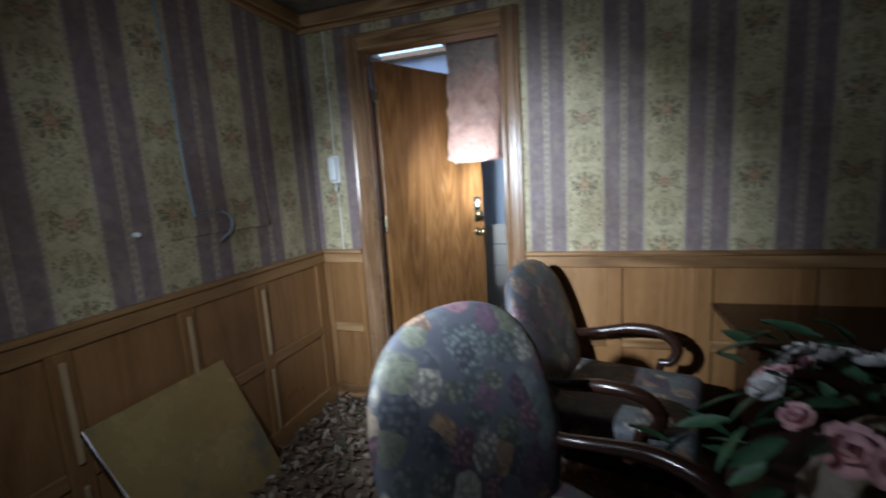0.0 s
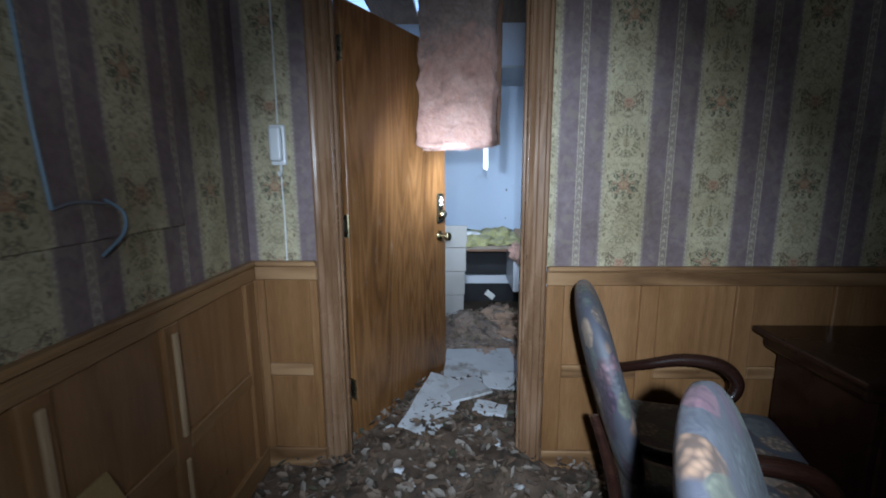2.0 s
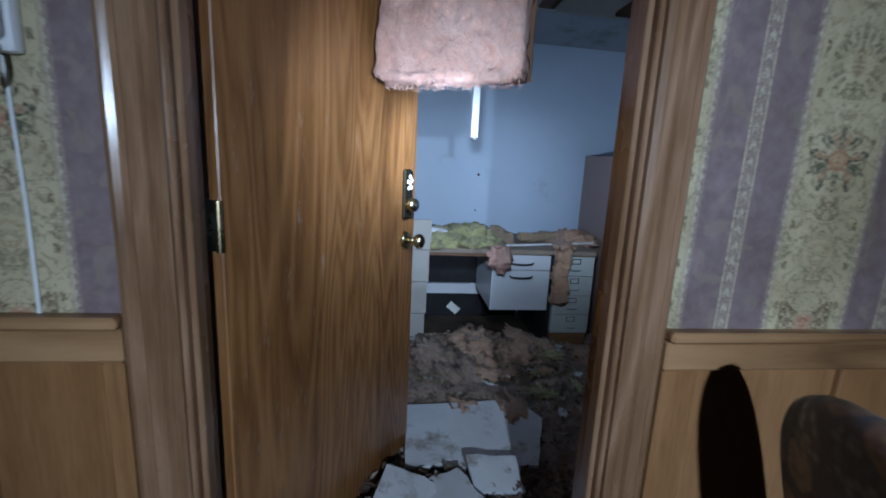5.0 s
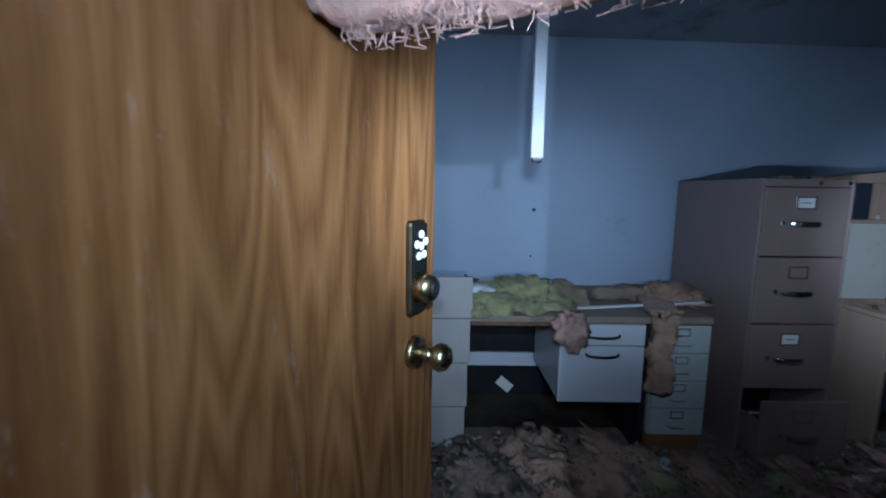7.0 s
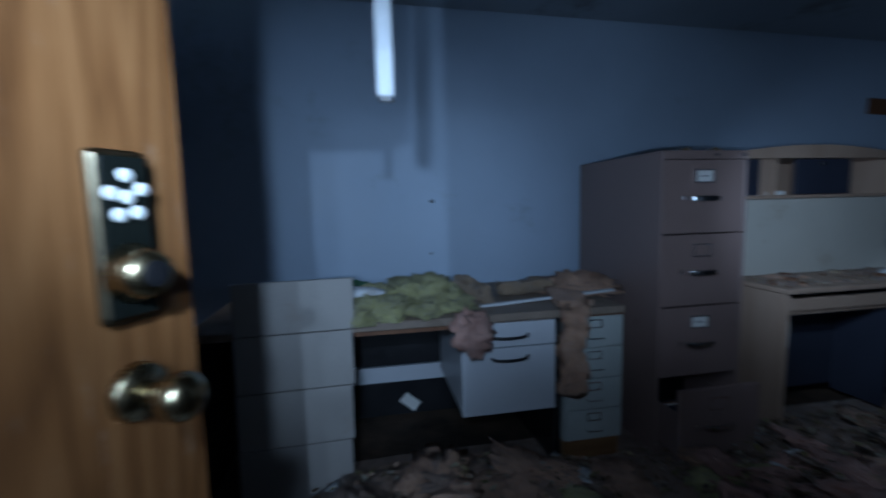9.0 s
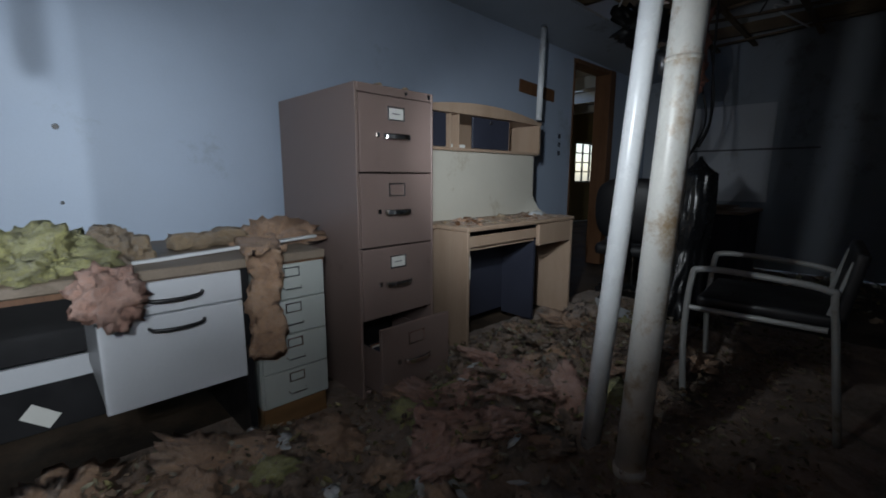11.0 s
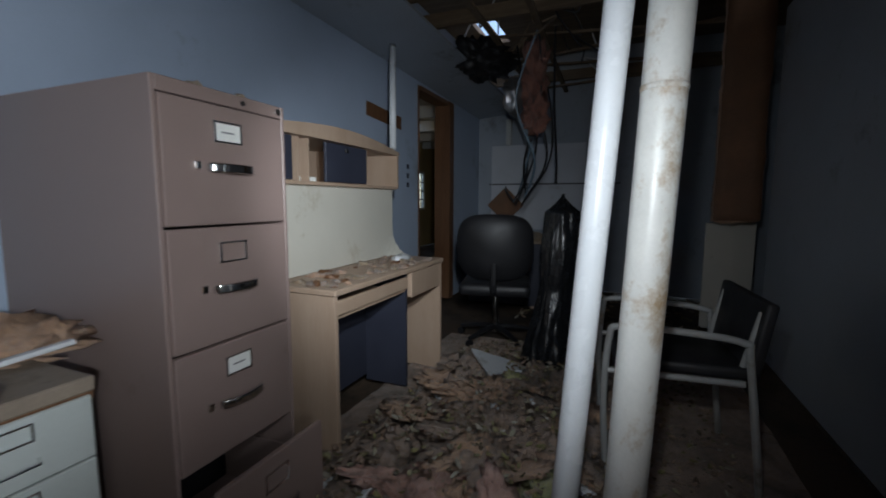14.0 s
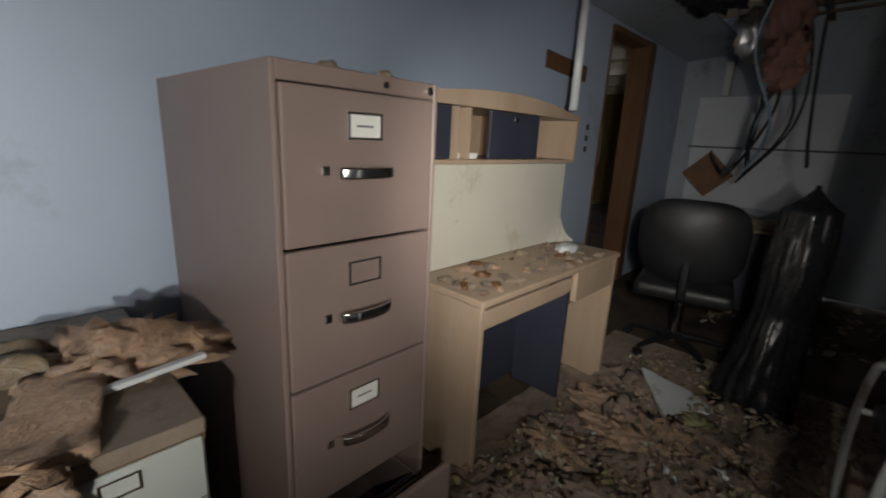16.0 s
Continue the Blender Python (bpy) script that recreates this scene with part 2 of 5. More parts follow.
    col = paint(col, maths(nt, "MULTIPLY", within(au, 0.081, 0.087), bead), (0.50, 0.44, 0.33), 0.9)
    # thin stripe: two cream lines with a row of small leaves between
    side = maths(nt, "ABSOLUTE", maths(nt, "MULTIPLY", maths(nt, "SUBTRACT", maths(nt, "FRACT", u), 0.5), wide))
    col = paint(col, maths(nt, "LESS_THAN", side, 0.0145), (0.30, 0.25, 0.19), 0.85)
    col = paint(col, within(side, 0.0105, 0.0140), (0.50, 0.44, 0.32), 0.9)
    sprout = maths(nt, "GREATER_THAN", maths(nt, "SINE", maths(nt, "ADD", maths(nt, "MULTIPLY", z, 210.0), maths(nt, "MULTIPLY", side, 300.0))), 0.25)
    col = paint(col, maths(nt, "MULTIPLY", maths(nt, "LESS_THAN", side, 0.0062), sprout), (0.48, 0.43, 0.32), 0.85)
    damp = ramp(nt, noisy(nt, tc.outputs["Object"], 1.7, 7, 0.68), [(0.42, (1, 1, 1)), (0.72, (0.55, 0.50, 0.40))])
    col = mixed(nt, 1.0, col, damp, "MULTIPLY")
    nt.links.new(col, bsdf.inputs["Base Color"])
    bsdf.inputs["Roughness"].default_value = 0.62
    bumped(nt, bsdf, maths(nt, "ADD", noisy(nt, tc.outputs["Object"], 5, 4), maths(nt, "MULTIPLY", leaves, 0.12)), 0.25, 0.01)
    return m


def tapestry(name):
    """Chair cover: a heap of fruit, leaves and flowers on slate blue."""
    m, nt, bsdf = shader(name)
    v = coords(nt)
    warp = nt.nodes.new("ShaderNodeVectorMath")
    warp.operation = "ADD"
    wob = node(nt, "TexNoise", {"Vector": v}, Scale=9.0, Detail=3.0)
    sc = nt.nodes.new("ShaderNodeVectorMath")
    sc.operation = "SCALE"
    sc.inputs["Scale"].default_value = 0.035
    nt.links.new(wob.outputs["Color"], sc.inputs[0])
    nt.links.new(v, warp.inputs[0])
    nt.links.new(sc.outputs[0], warp.inputs[1])
    cell = node(nt, "TexVoronoi", {"Vector": warp.outputs[0]}, Scale=13.0)
    sep = node(nt, "SeparateColor", {"Color": cell.outputs["Color"]})
    tint = node(nt, "ValToRGB", {"Fac": sep.outputs[0]})
    tint.color_ramp.interpolation = "CONSTANT"
    tones = [(0.0, (0.070, 0.074, 0.088)), (0.18, (0.105, 0.120, 0.125)), (0.34, (0.085, 0.050, 0.078)), (0.44, (0.11, 0.115, 0.085)), (0.55, (0.27, 0.205, 0.15)),
             (0.63, (0.085, 0.10, 0.095)), (0.74, (0.15, 0.080, 0.098)), (0.82, (0.26, 0.24, 0.205)), (0.93, (0.20, 0.125, 0.080))]
    e = tint.color_ramp.elements
    while len(e) < len(tones):
        e.new(0.5)
    for el, (p, c) in zip(e, tones):
        el.position, el.color = p, (*c, 1)
    small = node(nt, "TexVoronoi", {"Vector": warp.outputs[0]}, Scale=62.0)
    bead = ramp(nt, small.outputs["Distance"], [(0.10, (1.45, 1.42, 1.36)), (0.62, (0.42, 0.43, 0.48))])
    petal = ramp(nt, noisy(nt, warp.outputs[0], 38, 3, 0.6, 1.2), [(0.36, (0.62, 0.62, 0.68)), (0.62, (1.3, 1.28, 1.22))])
    col = mixed(nt, maths(nt, "GREATER_THAN", sep.outputs[1], 0.52), petal, bead)
    col = mixed(nt, 1.0, tint.outputs[0], col, "MULTIPLY")
    ground = ramp(nt, cell.outputs["Distance"], [(0.60, (0, 0, 0)), (0.70, (1, 1, 1))])
    col = mixed(nt, ground, col, (0.060, 0.062, 0.078))
    col = mixed(nt, maths(nt, "MULTIPLY", noisy(nt, v, 160, 4, 0.7), 0.16), col, (0.13, 0.13, 0.135))
    col = mixed(nt, ramp(nt, noisy(nt, v, 5, 6), [(0.52, (0, 0, 0)), (0.8, (0.25, 0.25, 0.25))]), col, (0.17, 0.165, 0.155))
    nt.links.new(col, bsdf.inputs["Base Color"])
    bsdf.inputs["Roughness"].default_value = 0.55
    bsdf.inputs["Sheen Weight"].default_value = 0.04
    bumped(nt, bsdf, maths(nt, "ADD", noisy(nt, v, 380, 2), maths(nt, "MULTIPLY", cell.outputs["Distance"], -0.6)), 0.35, 0.004)
    return m


def fluff(name, tones, fine=42.0, dust_from=None):
    """Glass wool: matted fibre, torn and dirty."""
    m, nt, bsdf = shader(name)
    v = coords(nt)
    n1, n2 = noisy(nt, v, 5.5, 6, 0.65, 0.8), noisy(nt, v, fine, 5, 0.75, 1.5)
    tone = maths(nt, "ADD", maths(nt, "MULTIPLY", n1, 0.62), maths(nt, "MULTIPLY", n2, 0.38))
    col = ramp(nt, tone, [(0.32 + 0.36 * k / max(1, len(tones) - 1), c) for k, c in enumerate(tones)])
    if dust_from is not None:
        tc = nt.nodes.new("ShaderNodeTexCoord")
        up = node(nt, "SeparateXYZ", {"Vector": tc.outputs["Object"]}).outputs[2]
        edge = maths(nt, "ADD", up, maths(nt, "MULTIPLY", maths(nt, "SUBTRACT", noisy(nt, tc.outputs["Object"], 9, 5, 0.7, 0.8), 0.5), 0.55))
        dust = ramp(nt, noisy(nt, tc.outputs["Object"], 26, 6, 0.75, 1.2), [(0.36, (0.12, 0.085, 0.062)), (0.55, (0.33, 0.245, 0.195)), (0.70, (0.48, 0.37, 0.31))])
        col = mixed(nt, ramp(nt, maths(nt, "SUBTRACT", edge, dust_from), [(0.0, (0, 0, 0)), (0.10, (0.85, 0.85, 0.85))]), col, dust)
    nt.links.new(col, bsdf.inputs["Base Color"])
    bsdf.inputs["Roughness"].default_value = 0.95
    bsdf.inputs["Sheen Weight"].default_value = 0.35
    bumped(nt, bsdf, tone, 1.0, 0.05)
    return m


def litter(name, tones, rough=0.8):
    """One colour a flake."""
    m, nt, bsdf = shader(name)
    geo = nt.nodes.new("ShaderNodeNewGeometry")
    col = ramp(nt, geo.outputs["Random Per Island"], [(k / (len(tones) - 1), c) for k, c in enumerate(tones)])
    v = coords(nt)
    col = mixed(nt, maths(nt, "MULTIPLY", noisy(nt, v, 60, 4), 0.5), col, (0.05, 0.035, 0.022))
    nt.links.new(col, bsdf.inputs["Base Color"])
    bsdf.inputs["Roughness"].default_value = rough
    bumped(nt, bsdf, noisy(nt, v, 130, 3), 0.4, 0.004)
    return m


OAK = wood("oak_panel", (0.130, 0.062, 0.023), (0.24, 0.121, 0.047), (0.35, 0.192, 0.083))
CASING = wood("weathered_oak_casing", (0.105, 0.054, 0.025), (0.205, 0.115, 0.060), (0.32, 0.20, 0.12), "z", 0.28, 15, bold=0.28)
OAK_X = wood("oak_rail", (0.085, 0.042, 0.018), (0.23, 0.125, 0.055), (0.37, 0.22, 0.105), "x", ring=13, bold=0.58)
OAK_Y = wood("oak_rail_side", (0.135, 0.069, 0.026), (0.245, 0.132, 0.053), (0.36, 0.21, 0.092), "y", ring=16)
DOOR_WOOD = wood("door_veneer", (0.085, 0.034, 0.010), (0.205, 0.091, 0.028), (0.31, 0.150, 0.052), "z", 0.38, 26, 0.34, 0.34, 0.155)
MAHOGANY = wood("mahogany", (0.010, 0.004, 0.003), (0.022, 0.009, 0.006), (0.045, 0.019, 0.012), "x", 0.24)
MAPLE = wood("maple_laminate", (0.35, 0.245, 0.17), (0.43, 0.31, 0.225), (0.49, 0.37, 0.28), "z", 0.45, 5)
RAFTER = wood("rafter_wood", (0.07, 0.048, 0.03), (0.15, 0.105, 0.065), (0.26, 0.19, 0.12), "y", 0.8, 14)
JAMB_WOOD = wood("dark_jamb", (0.07, 0.03, 0.014), (0.14, 0.065, 0.03), (0.22, 0.11, 0.05), "z", 0.5)
PAPER_N = wallpaper("wallpaper_end", "X", 0.705)
PAPER_W = wallpaper("wallpaper_side", "Y", 1.82, 0.35)
# Paler than the panels: light catching the stile edges, put into the colour.
LIT_EDGE_OAK = wood("lit_edge_oak", (0.24, 0.15, 0.075), (0.38, 0.255, 0.14), (0.50, 0.36, 0.21))
BLUE = plain("blue_paint", (0.405, 0.485, 0.61), 0.55, spread=0.08, scale=1.6, fine=160, bump=0.12, dirt=(0.27, 0.31, 0.36), dirt_at=0.66)
GREY_WALL = plain("grey_paint", (0.36, 0.40, 0.45), 0.6, spread=0.12, scale=2.2, bump=0.12, dirt=(0.17, 0.17, 0.16), dirt_at=0.62)
PLASTER = plain("plaster_board", (0.62, 0.64, 0.66), 0.8, spread=0.12, scale=7, bump=0.3, dirt=(0.22, 0.18, 0.13), dirt_at=0.6)
CEIL = plain("old_ceiling", (0.16, 0.13, 0.10), 0.8, spread=0.3, scale=3, bump=0.3, dirt=(0.06, 0.045, 0.03), dirt_at=0.55)
CARPET = plain("wet_carpet", (0.055, 0.045, 0.035), 0.9, spread=0.5, scale=5, fine=90, bump=0.9, dirt=(0.03, 0.026, 0.02), dirt_at=0.55)
MULCH = plain("sodden_leaf_mulch", (0.12, 0.082, 0.055), 0.85, spread=0.5, scale=9, fine=80, bump=0.9, dirt=(0.045, 0.034, 0.024), dirt_at=0.55)
SUBFLOOR = plain("stained_floor", (0.075, 0.05, 0.032), 0.75, spread=0.5, scale=3, fine=70, bump=0.7, dirt=(0.028, 0.02, 0.014), dirt_at=0.52)
TAUPE = plain("taupe_enamel", (0.255, 0.185, 0.165), 0.42, spread=0.07, scale=3, fine=300, bump=0.06, dirt=(0.17, 0.12, 0.10), dirt_at=0.68)
CHROME = plain("chrome", (0.72, 0.72, 0.72), 0.16, 1.0, spread=0.12, bump=0.02)
BRASS = plain("brass", (0.43, 0.36, 0.21), 0.27, 1.0, spread=0.2, scale=20, bump=0.04)
DARK_BRONZE = plain("dark_bronze", (0.085, 0.070, 0.042), 0.34, 0.9, spread=0.3, scale=20, bump=0.04)
BLACK = plain("black_plastic", (0.012, 0.012, 0.014), 0.4, spread=0.3, bump=0.08)
GLOSS_BLACK = plain("gloss_black", (0.010, 0.012, 0.010), 0.12, spread=0.2, bump=0.02)
SLATE = plain("slate_laminate", (0.034, 0.038, 0.058), 0.5, spread=0.15, fine=240, bump=0.08, dirt=(0.06, 0.055, 0.05), dirt_at=0.68)
WHITE_LAM = plain("white_laminate", (0.60, 0.62, 0.66), 0.38, spread=0.05, scale=4, bump=0.04, dirt=(0.42, 0.40, 0.36), dirt_at=0.68)
CREAM_STEEL = plain("cream_steel", (0.46, 0.49, 0.47), 0.42, spread=0.06, scale=5, bump=0.05, dirt=(0.25, 0.17, 0.09), dirt_at=0.70)
DESKTOP = plain("dirty_desktop", (0.24, 0.19, 0.145), 0.6, spread=0.25, scale=5, bump=0.3, dirt=(0.11, 0.08, 0.05), dirt_at=0.55)
PINBOARD = plain("cream_board", (0.60, 0.575, 0.50), 0.6, spread=0.06, scale=3, bump=0.1, dirt=(0.36, 0.29, 0.19), dirt_at=0.68)
CARD = plain("white_card", (0.78, 0.78, 0.74), 0.7, spread=0.06)
INK = plain("grey_ink", (0.16, 0.16, 0.17), 0.8)
ENAMEL = plain("white_pole_enamel", (0.72, 0.74, 0.76), 0.28, spread=0.05, scale=5, bump=0.05)
RUSTY = plain("rust_streaked_enamel", (0.66, 0.65, 0.61), 0.38, spread=0.1, scale=9, bump=0.12, dirt=(0.36, 0.25, 0.14), dirt_at=0.565)
PHONE_WHITE = plain("white_plastic", (0.75, 0.77, 0.78), 0.35, spread=0.05)
TILEBOARD = plain("beige_foam_board", (0.36, 0.34, 0.315), 0.7, spread=0.08, scale=4, bump=0.2, dirt=(0.30, 0.26, 0.21), dirt_at=0.66)
PINK = fluff("pink_glass_wool", [(0.30, 0.14, 0.095), (0.60, 0.33, 0.25), (0.78, 0.52, 0.43)])
PINK_DIRTY = fluff("dirty_pink_wool", [(0.26, 0.135, 0.08), (0.56, 0.335, 0.20), (0.70, 0.47, 0.32)])
BATT = fluff("pink_batt", [(0.30, 0.14, 0.095), (0.60, 0.33, 0.25), (0.78, 0.52, 0.43)], 34.0, 0.47)
YELLOW = fluff("yellow_glass_wool", [(0.10, 0.09, 0.05), (0.38, 0.36, 0.13), (0.58, 0.57, 0.24)])
TAN = fluff("tan_glass_wool", [(0.09, 0.062, 0.036), (0.30, 0.205, 0.115), (0.47, 0.34, 0.20)])
RED_WOOL = fluff("rusty_glass_wool", [(0.09, 0.03, 0.018), (0.32, 0.11, 0.07), (0.50, 0.22, 0.15)])
BROWN_PAPER = plain("brown_backing_paper", (0.20, 0.105, 0.06), 0.8, spread=0.3, scale=5, bump=0.4)
LEAVES = litter("dead_leaves", [(0.030, 0.021, 0.014), (0.14, 0.085, 0.050), (0.28, 0.205, 0.145), (0.05, 0.037, 0.025), (0.42, 0.37, 0.31), (0.11, 0.058, 0.032), (0.065, 0.075, 0.045)])
SCRAPS = litter("plaster_and_wool_scraps", [(0.08, 0.055, 0.035), (0.30, 0.21, 0.14), (0.40, 0.28, 0.21), (0.16, 0.11, 0.07), (0.48, 0.45, 0.38), (0.28, 0.25, 0.10), (0.07, 0.05, 0.04)])
TAPESTRY = tapestry("fruit_tapestry")
GOLD = plain("smoked_gold_acrylic", (0.34, 0.25, 0.105), 0.25, 0.2, spread=0.25, scale=4, bump=0.05, dirt=(0.15, 0.15, 0.11), dirt_at=0.56)
BIN_BAG = plain("bin_liner", (0.012, 0.013, 0.015), 0.26, spread=0.12, scale=14, fine=45, bump=0.6)
MESHCLOTH = plain("black_upholstery", (0.013, 0.013, 0.015), 0.5, spread=0.3, fine=260, bump=0.3, dirt=(0.05, 0.04, 0.032), dirt_at=0.66)
PETAL_PINK = plain("pink_petals", (0.62, 0.36, 0.38), 0.7, spread=0.35, scale=18)
PETAL_WHITE = plain("white_petals", (0.66, 0.64, 0.64), 0.7, spread=0.2, scale=18)
PETAL_ROSE = plain("rose_petals", (0.42, 0.13, 0.16), 0.7, spread=0.35, scale=18)
FOLIAGE = plain("cloth_leaves", (0.035, 0.09, 0.045), 0.5, spread=0.5, scale=22)
TUBING = plain("worn_grey_tubing", (0.30, 0.30, 0.29), 0.38, spread=0.15, scale=12, dirt=(0.14, 0.11, 0.08), dirt_at=0.62)
CABLE = plain("black_cable", (0.015, 0.015, 0.017), 0.45)
BLUE_CABLE = plain("blue_grey_cable", (0.18, 0.26, 0.33), 0.5)
SILVER = plain("foil_duct", (0.45, 0.45, 0.46), 0.35, 0.85, spread=0.3, scale=14, bump=0.4)
OCHRE = plain("ochre_panelling", (0.36, 0.27, 0.13), 0.6, spread=0.15, scale=3)
GRASS = plain("rough_ground", (0.06, 0.075, 0.035), 0.95, spread=0.5, scale=3, bump=0.5)
SHEET_WHITE = plain("white_ceiling", (0.55, 0.56, 0.54), 0.8, spread=0.12, scale=2)
HEAP = fluff("heaped_wool_and_dirt", [(0.030, 0.021, 0.014), (0.13, 0.082, 0.052), (0.27, 0.175, 0.12), (0.40, 0.27, 0.195), (0.25, 0.205, 0.115)], 38.0)

# ---- building blocks ----
RNG = random.Random(11)


def box(bm, x0, x1, y0, y1, z0, z1, bevel=0.0, seg=1):
    r = bmesh.ops.create_cube(bm, size=1.0, matrix=Matrix.LocRotScale(((x0 + x1) / 2, (y0 + y1) / 2, (z0 + z1) / 2), None, (abs(x1 - x0), abs(y1 - y0), abs(z1 - z0))))
    if bevel:
        edges = {e for v in r["verts"] for e in v.link_edges}
        bmesh.ops.bevel(bm, geom=list(edges), offset=bevel, segments=seg, affect="EDGES", profile=0.6)
    return bm


def boxes(*sizes, bevel=0.0, seg=1):
    bm = bmesh.new()
    for s in sizes:
        box(bm, *s, bevel=bevel, seg=seg)
    return bm


def cyl(bm, r0, r1, depth, m, seg=20):
    bmesh.ops.create_cone(bm, cap_ends=True, segments=seg, radius1=r0, radius2=r1, depth=depth, matrix=m)
    return bm


def sweep(points, radii, seg=8, smooth_to=0):
    """A round bar along a line of points."""
    pts = [Vector(p) for p in points]
    if smooth_to:
        out, rr = [], []
        n = len(pts)
        for i in range(n - 1):
            p0, p1, p2, p3 = pts[max(0, i - 1)], pts[i], pts[i + 1], pts[min(n - 1, i + 2)]
            for k in range(smooth_to):
                t = k / smooth_to
                out.append(0.5 * ((2 * p1) + (p2 - p0) * t + (2 * p0 - 5 * p1 + 4 * p2 - p3) * t * t + (3 * p1 - p0 - 3 * p2 + p3) * t ** 3))
                rr.append(radii[i] * (1 - t) + radii[i + 1] * t)
        pts, radii = out + [pts[-1]], rr + [radii[-1]]
    bm = bmesh.new()
    rings = []
    side = None
    for i, p in enumerate(pts):
        d = (pts[min(i + 1, len(pts) - 1)] - pts[max(i - 1, 0)]).normalized()
        if side is None:
            side = d.orthogonal().normalized()
        side = (side - d * side.dot(d)).normalized()
        up = d.cross(side)
        rings.append([bm.verts.new(p + (side * math.cos(a) + up * math.sin(a)) * radii[i]) for a in (2 * math.pi * k / seg for k in range(seg))])
    for a, b in zip(rings, rings[1:]):
        for k in range(seg):
            bm.faces.new((a[k], a[(k + 1) % seg], b[(k + 1) % seg], b[k]))
    bm.faces.new(rings[0][::-1])
    bm.faces.new(rings[-1])
    return bm


def lump(size, seed, rough=0.35, fine=0.12, sub=4, freq=2.2, flat=True):
    """A torn clump, lying on z = 0."""
    bm = bmesh.new()
    bmesh.ops.create_icosphere(bm, subdivisions=sub, radius=1.0)
    off = Vector((seed * 3.7, seed * 1.3, seed * 2.1))
    for v in bm.verts:
        n = v.co.normalized()
        k = 1 + rough * noise.noise(n * freq + off) + fine * noise.noise(n * freq * 3.5 + off) + fine * 0.8 * noise.noise(n * freq * 9 + off) + fine * 0.5 * noise.noise(n * freq * 21 + off)
        v.co = Vector((n.x * size[0] * k, n.y * size[1] * k, n.z * size[2] * k))
        grit = 0.10 * min(size)
        v.co += noise.noise_vector(v.co * 38 + off) * grit + noise.noise_vector(v.co * 95 + off) * grit * 0.7
        if flat and v.co.z < 0:
            v.co.z *= 0.1
    for f in bm.faces:
        f.smooth = True
    return bm


def slab(sx, sy, sz, cell, seed, amp=0.012, bend=0.0):
    """A soft batt: a finely cut box, its faces uneven, centred on x and y, from z = 0 up."""
    bm = bmesh.new()
    box(bm, -sx / 2, sx / 2, -sy / 2, sy / 2, 0, sz)
    for axis, length in enumerate((sx, sy, sz)):
        cuts = int(length / cell)
        for k in range(1, cuts):
            co, no = Vector((0, 0, 0)), Vector((0, 0, 0))
            co[axis] = (k / cuts - (0 if axis == 2 else 0.5)) * length
            no[axis] = 1
            bmesh.ops.bisect_plane(bm, geom=bm.verts[:] + bm.edges[:] + bm.faces[:], plane_co=co, plane_no=no)
    off = Vector((seed, seed * 2.3, -seed))
    for v in bm.verts:
        d = noise.noise_vector(v.co * 9 + off) * amp + noise.noise_vector(v.co * 34 + off) * amp * 0.55 + noise.noise_vector(v.co * 80 + off) * amp * 0.25
        c = Vector((v.co.x / sx, v.co.y / sy, v.co.z / sz - 0.5)) * 2
        v.co += d
        edge = sorted(abs(q) for q in c)[1]
        if edge > 0.97:
            v.co -= Vector((c.x * sx, c.y * sy, c.z * sz)).normalized() * amp * 0.7
        v.co.y += bend * math.sin(v.co.z / sz * math.pi)
    for f in bm.faces:
        f.smooth = True
    return bm


def sheet(sx, sy, nx, ny, height, thick=0.006):
    """A thin warped sheet on z = 0 with a thickness; height(x, y) lifts it."""
    bm = bmesh.new()
    top = [[bm.verts.new(((i / nx - 0.5) * sx, (j / ny - 0.5) * sy, height(i / nx, j / ny))) for j in range(ny + 1)] for i in range(nx + 1)]
    low = [[bm.verts.new(v.co - Vector((0, 0, thick))) for v in row] for row in top]
    for i in range(nx):
        for j in range(ny):
            bm.faces.new((top[i][j], top[i + 1][j], top[i + 1][j + 1], top[i][j + 1]))
            bm.faces.new((low[i][j], low[i][j + 1], low[i + 1][j + 1], low[i + 1][j]))
    for i in range(nx):
        bm.faces.new((top[i][0], low[i][0], low[i + 1][0], top[i + 1][0]))
        bm.faces.new((top[i + 1][ny], low[i + 1][ny], low[i][ny], top[i][ny]))
    for j in range(ny):
        bm.faces.new((top[0][j + 1], low[0][j + 1], low[0][j], top[0][j]))
        bm.faces.new((top[nx][j], low[nx][j], low[nx][j + 1], top[nx][j + 1]))
    return bm


def shard(outline, thick, seed):
    """A broken flat piece with a ragged outline."""
    bm = bmesh.new()
    rnd = random.Random(seed)
    pts = []
    for (ax, ay), (bx, by) in zip(outline, outline[1:] + outline[:1]):
        for k in range(4):
            t = k / 4
            pts.append((ax + (bx - ax) * t + (rnd.uniform(-1, 1) * 0.008 if k else 0), ay + (by - ay) * t + (rnd.uniform(-1, 1) * 0.008 if k else 0)))
    f = bm.faces.new([bm.verts.new((x, y, 0)) for x, y in pts])
    g = bmesh.ops.extrude_face_region(bm, geom=[f])
    bmesh.ops.translate(bm, vec=(0, 0, thick), verts=[v for v in g["geom"] if isinstance(v, bmesh.types.BMVert)])
    bmesh.ops.recalc_face_normals(bm, faces=bm.faces[:])
    return bm


def turned(bm, m):
    bm.transform(m)
    return bm


def merged(*bms):
    out = bmesh.new()
    for b in bms:
        me = bpy.data.meshes.new("piece")
        b.to_mesh(me)
        b.free()
        out.from_mesh(me)
        bpy.data.meshes.remove(me)
    return out


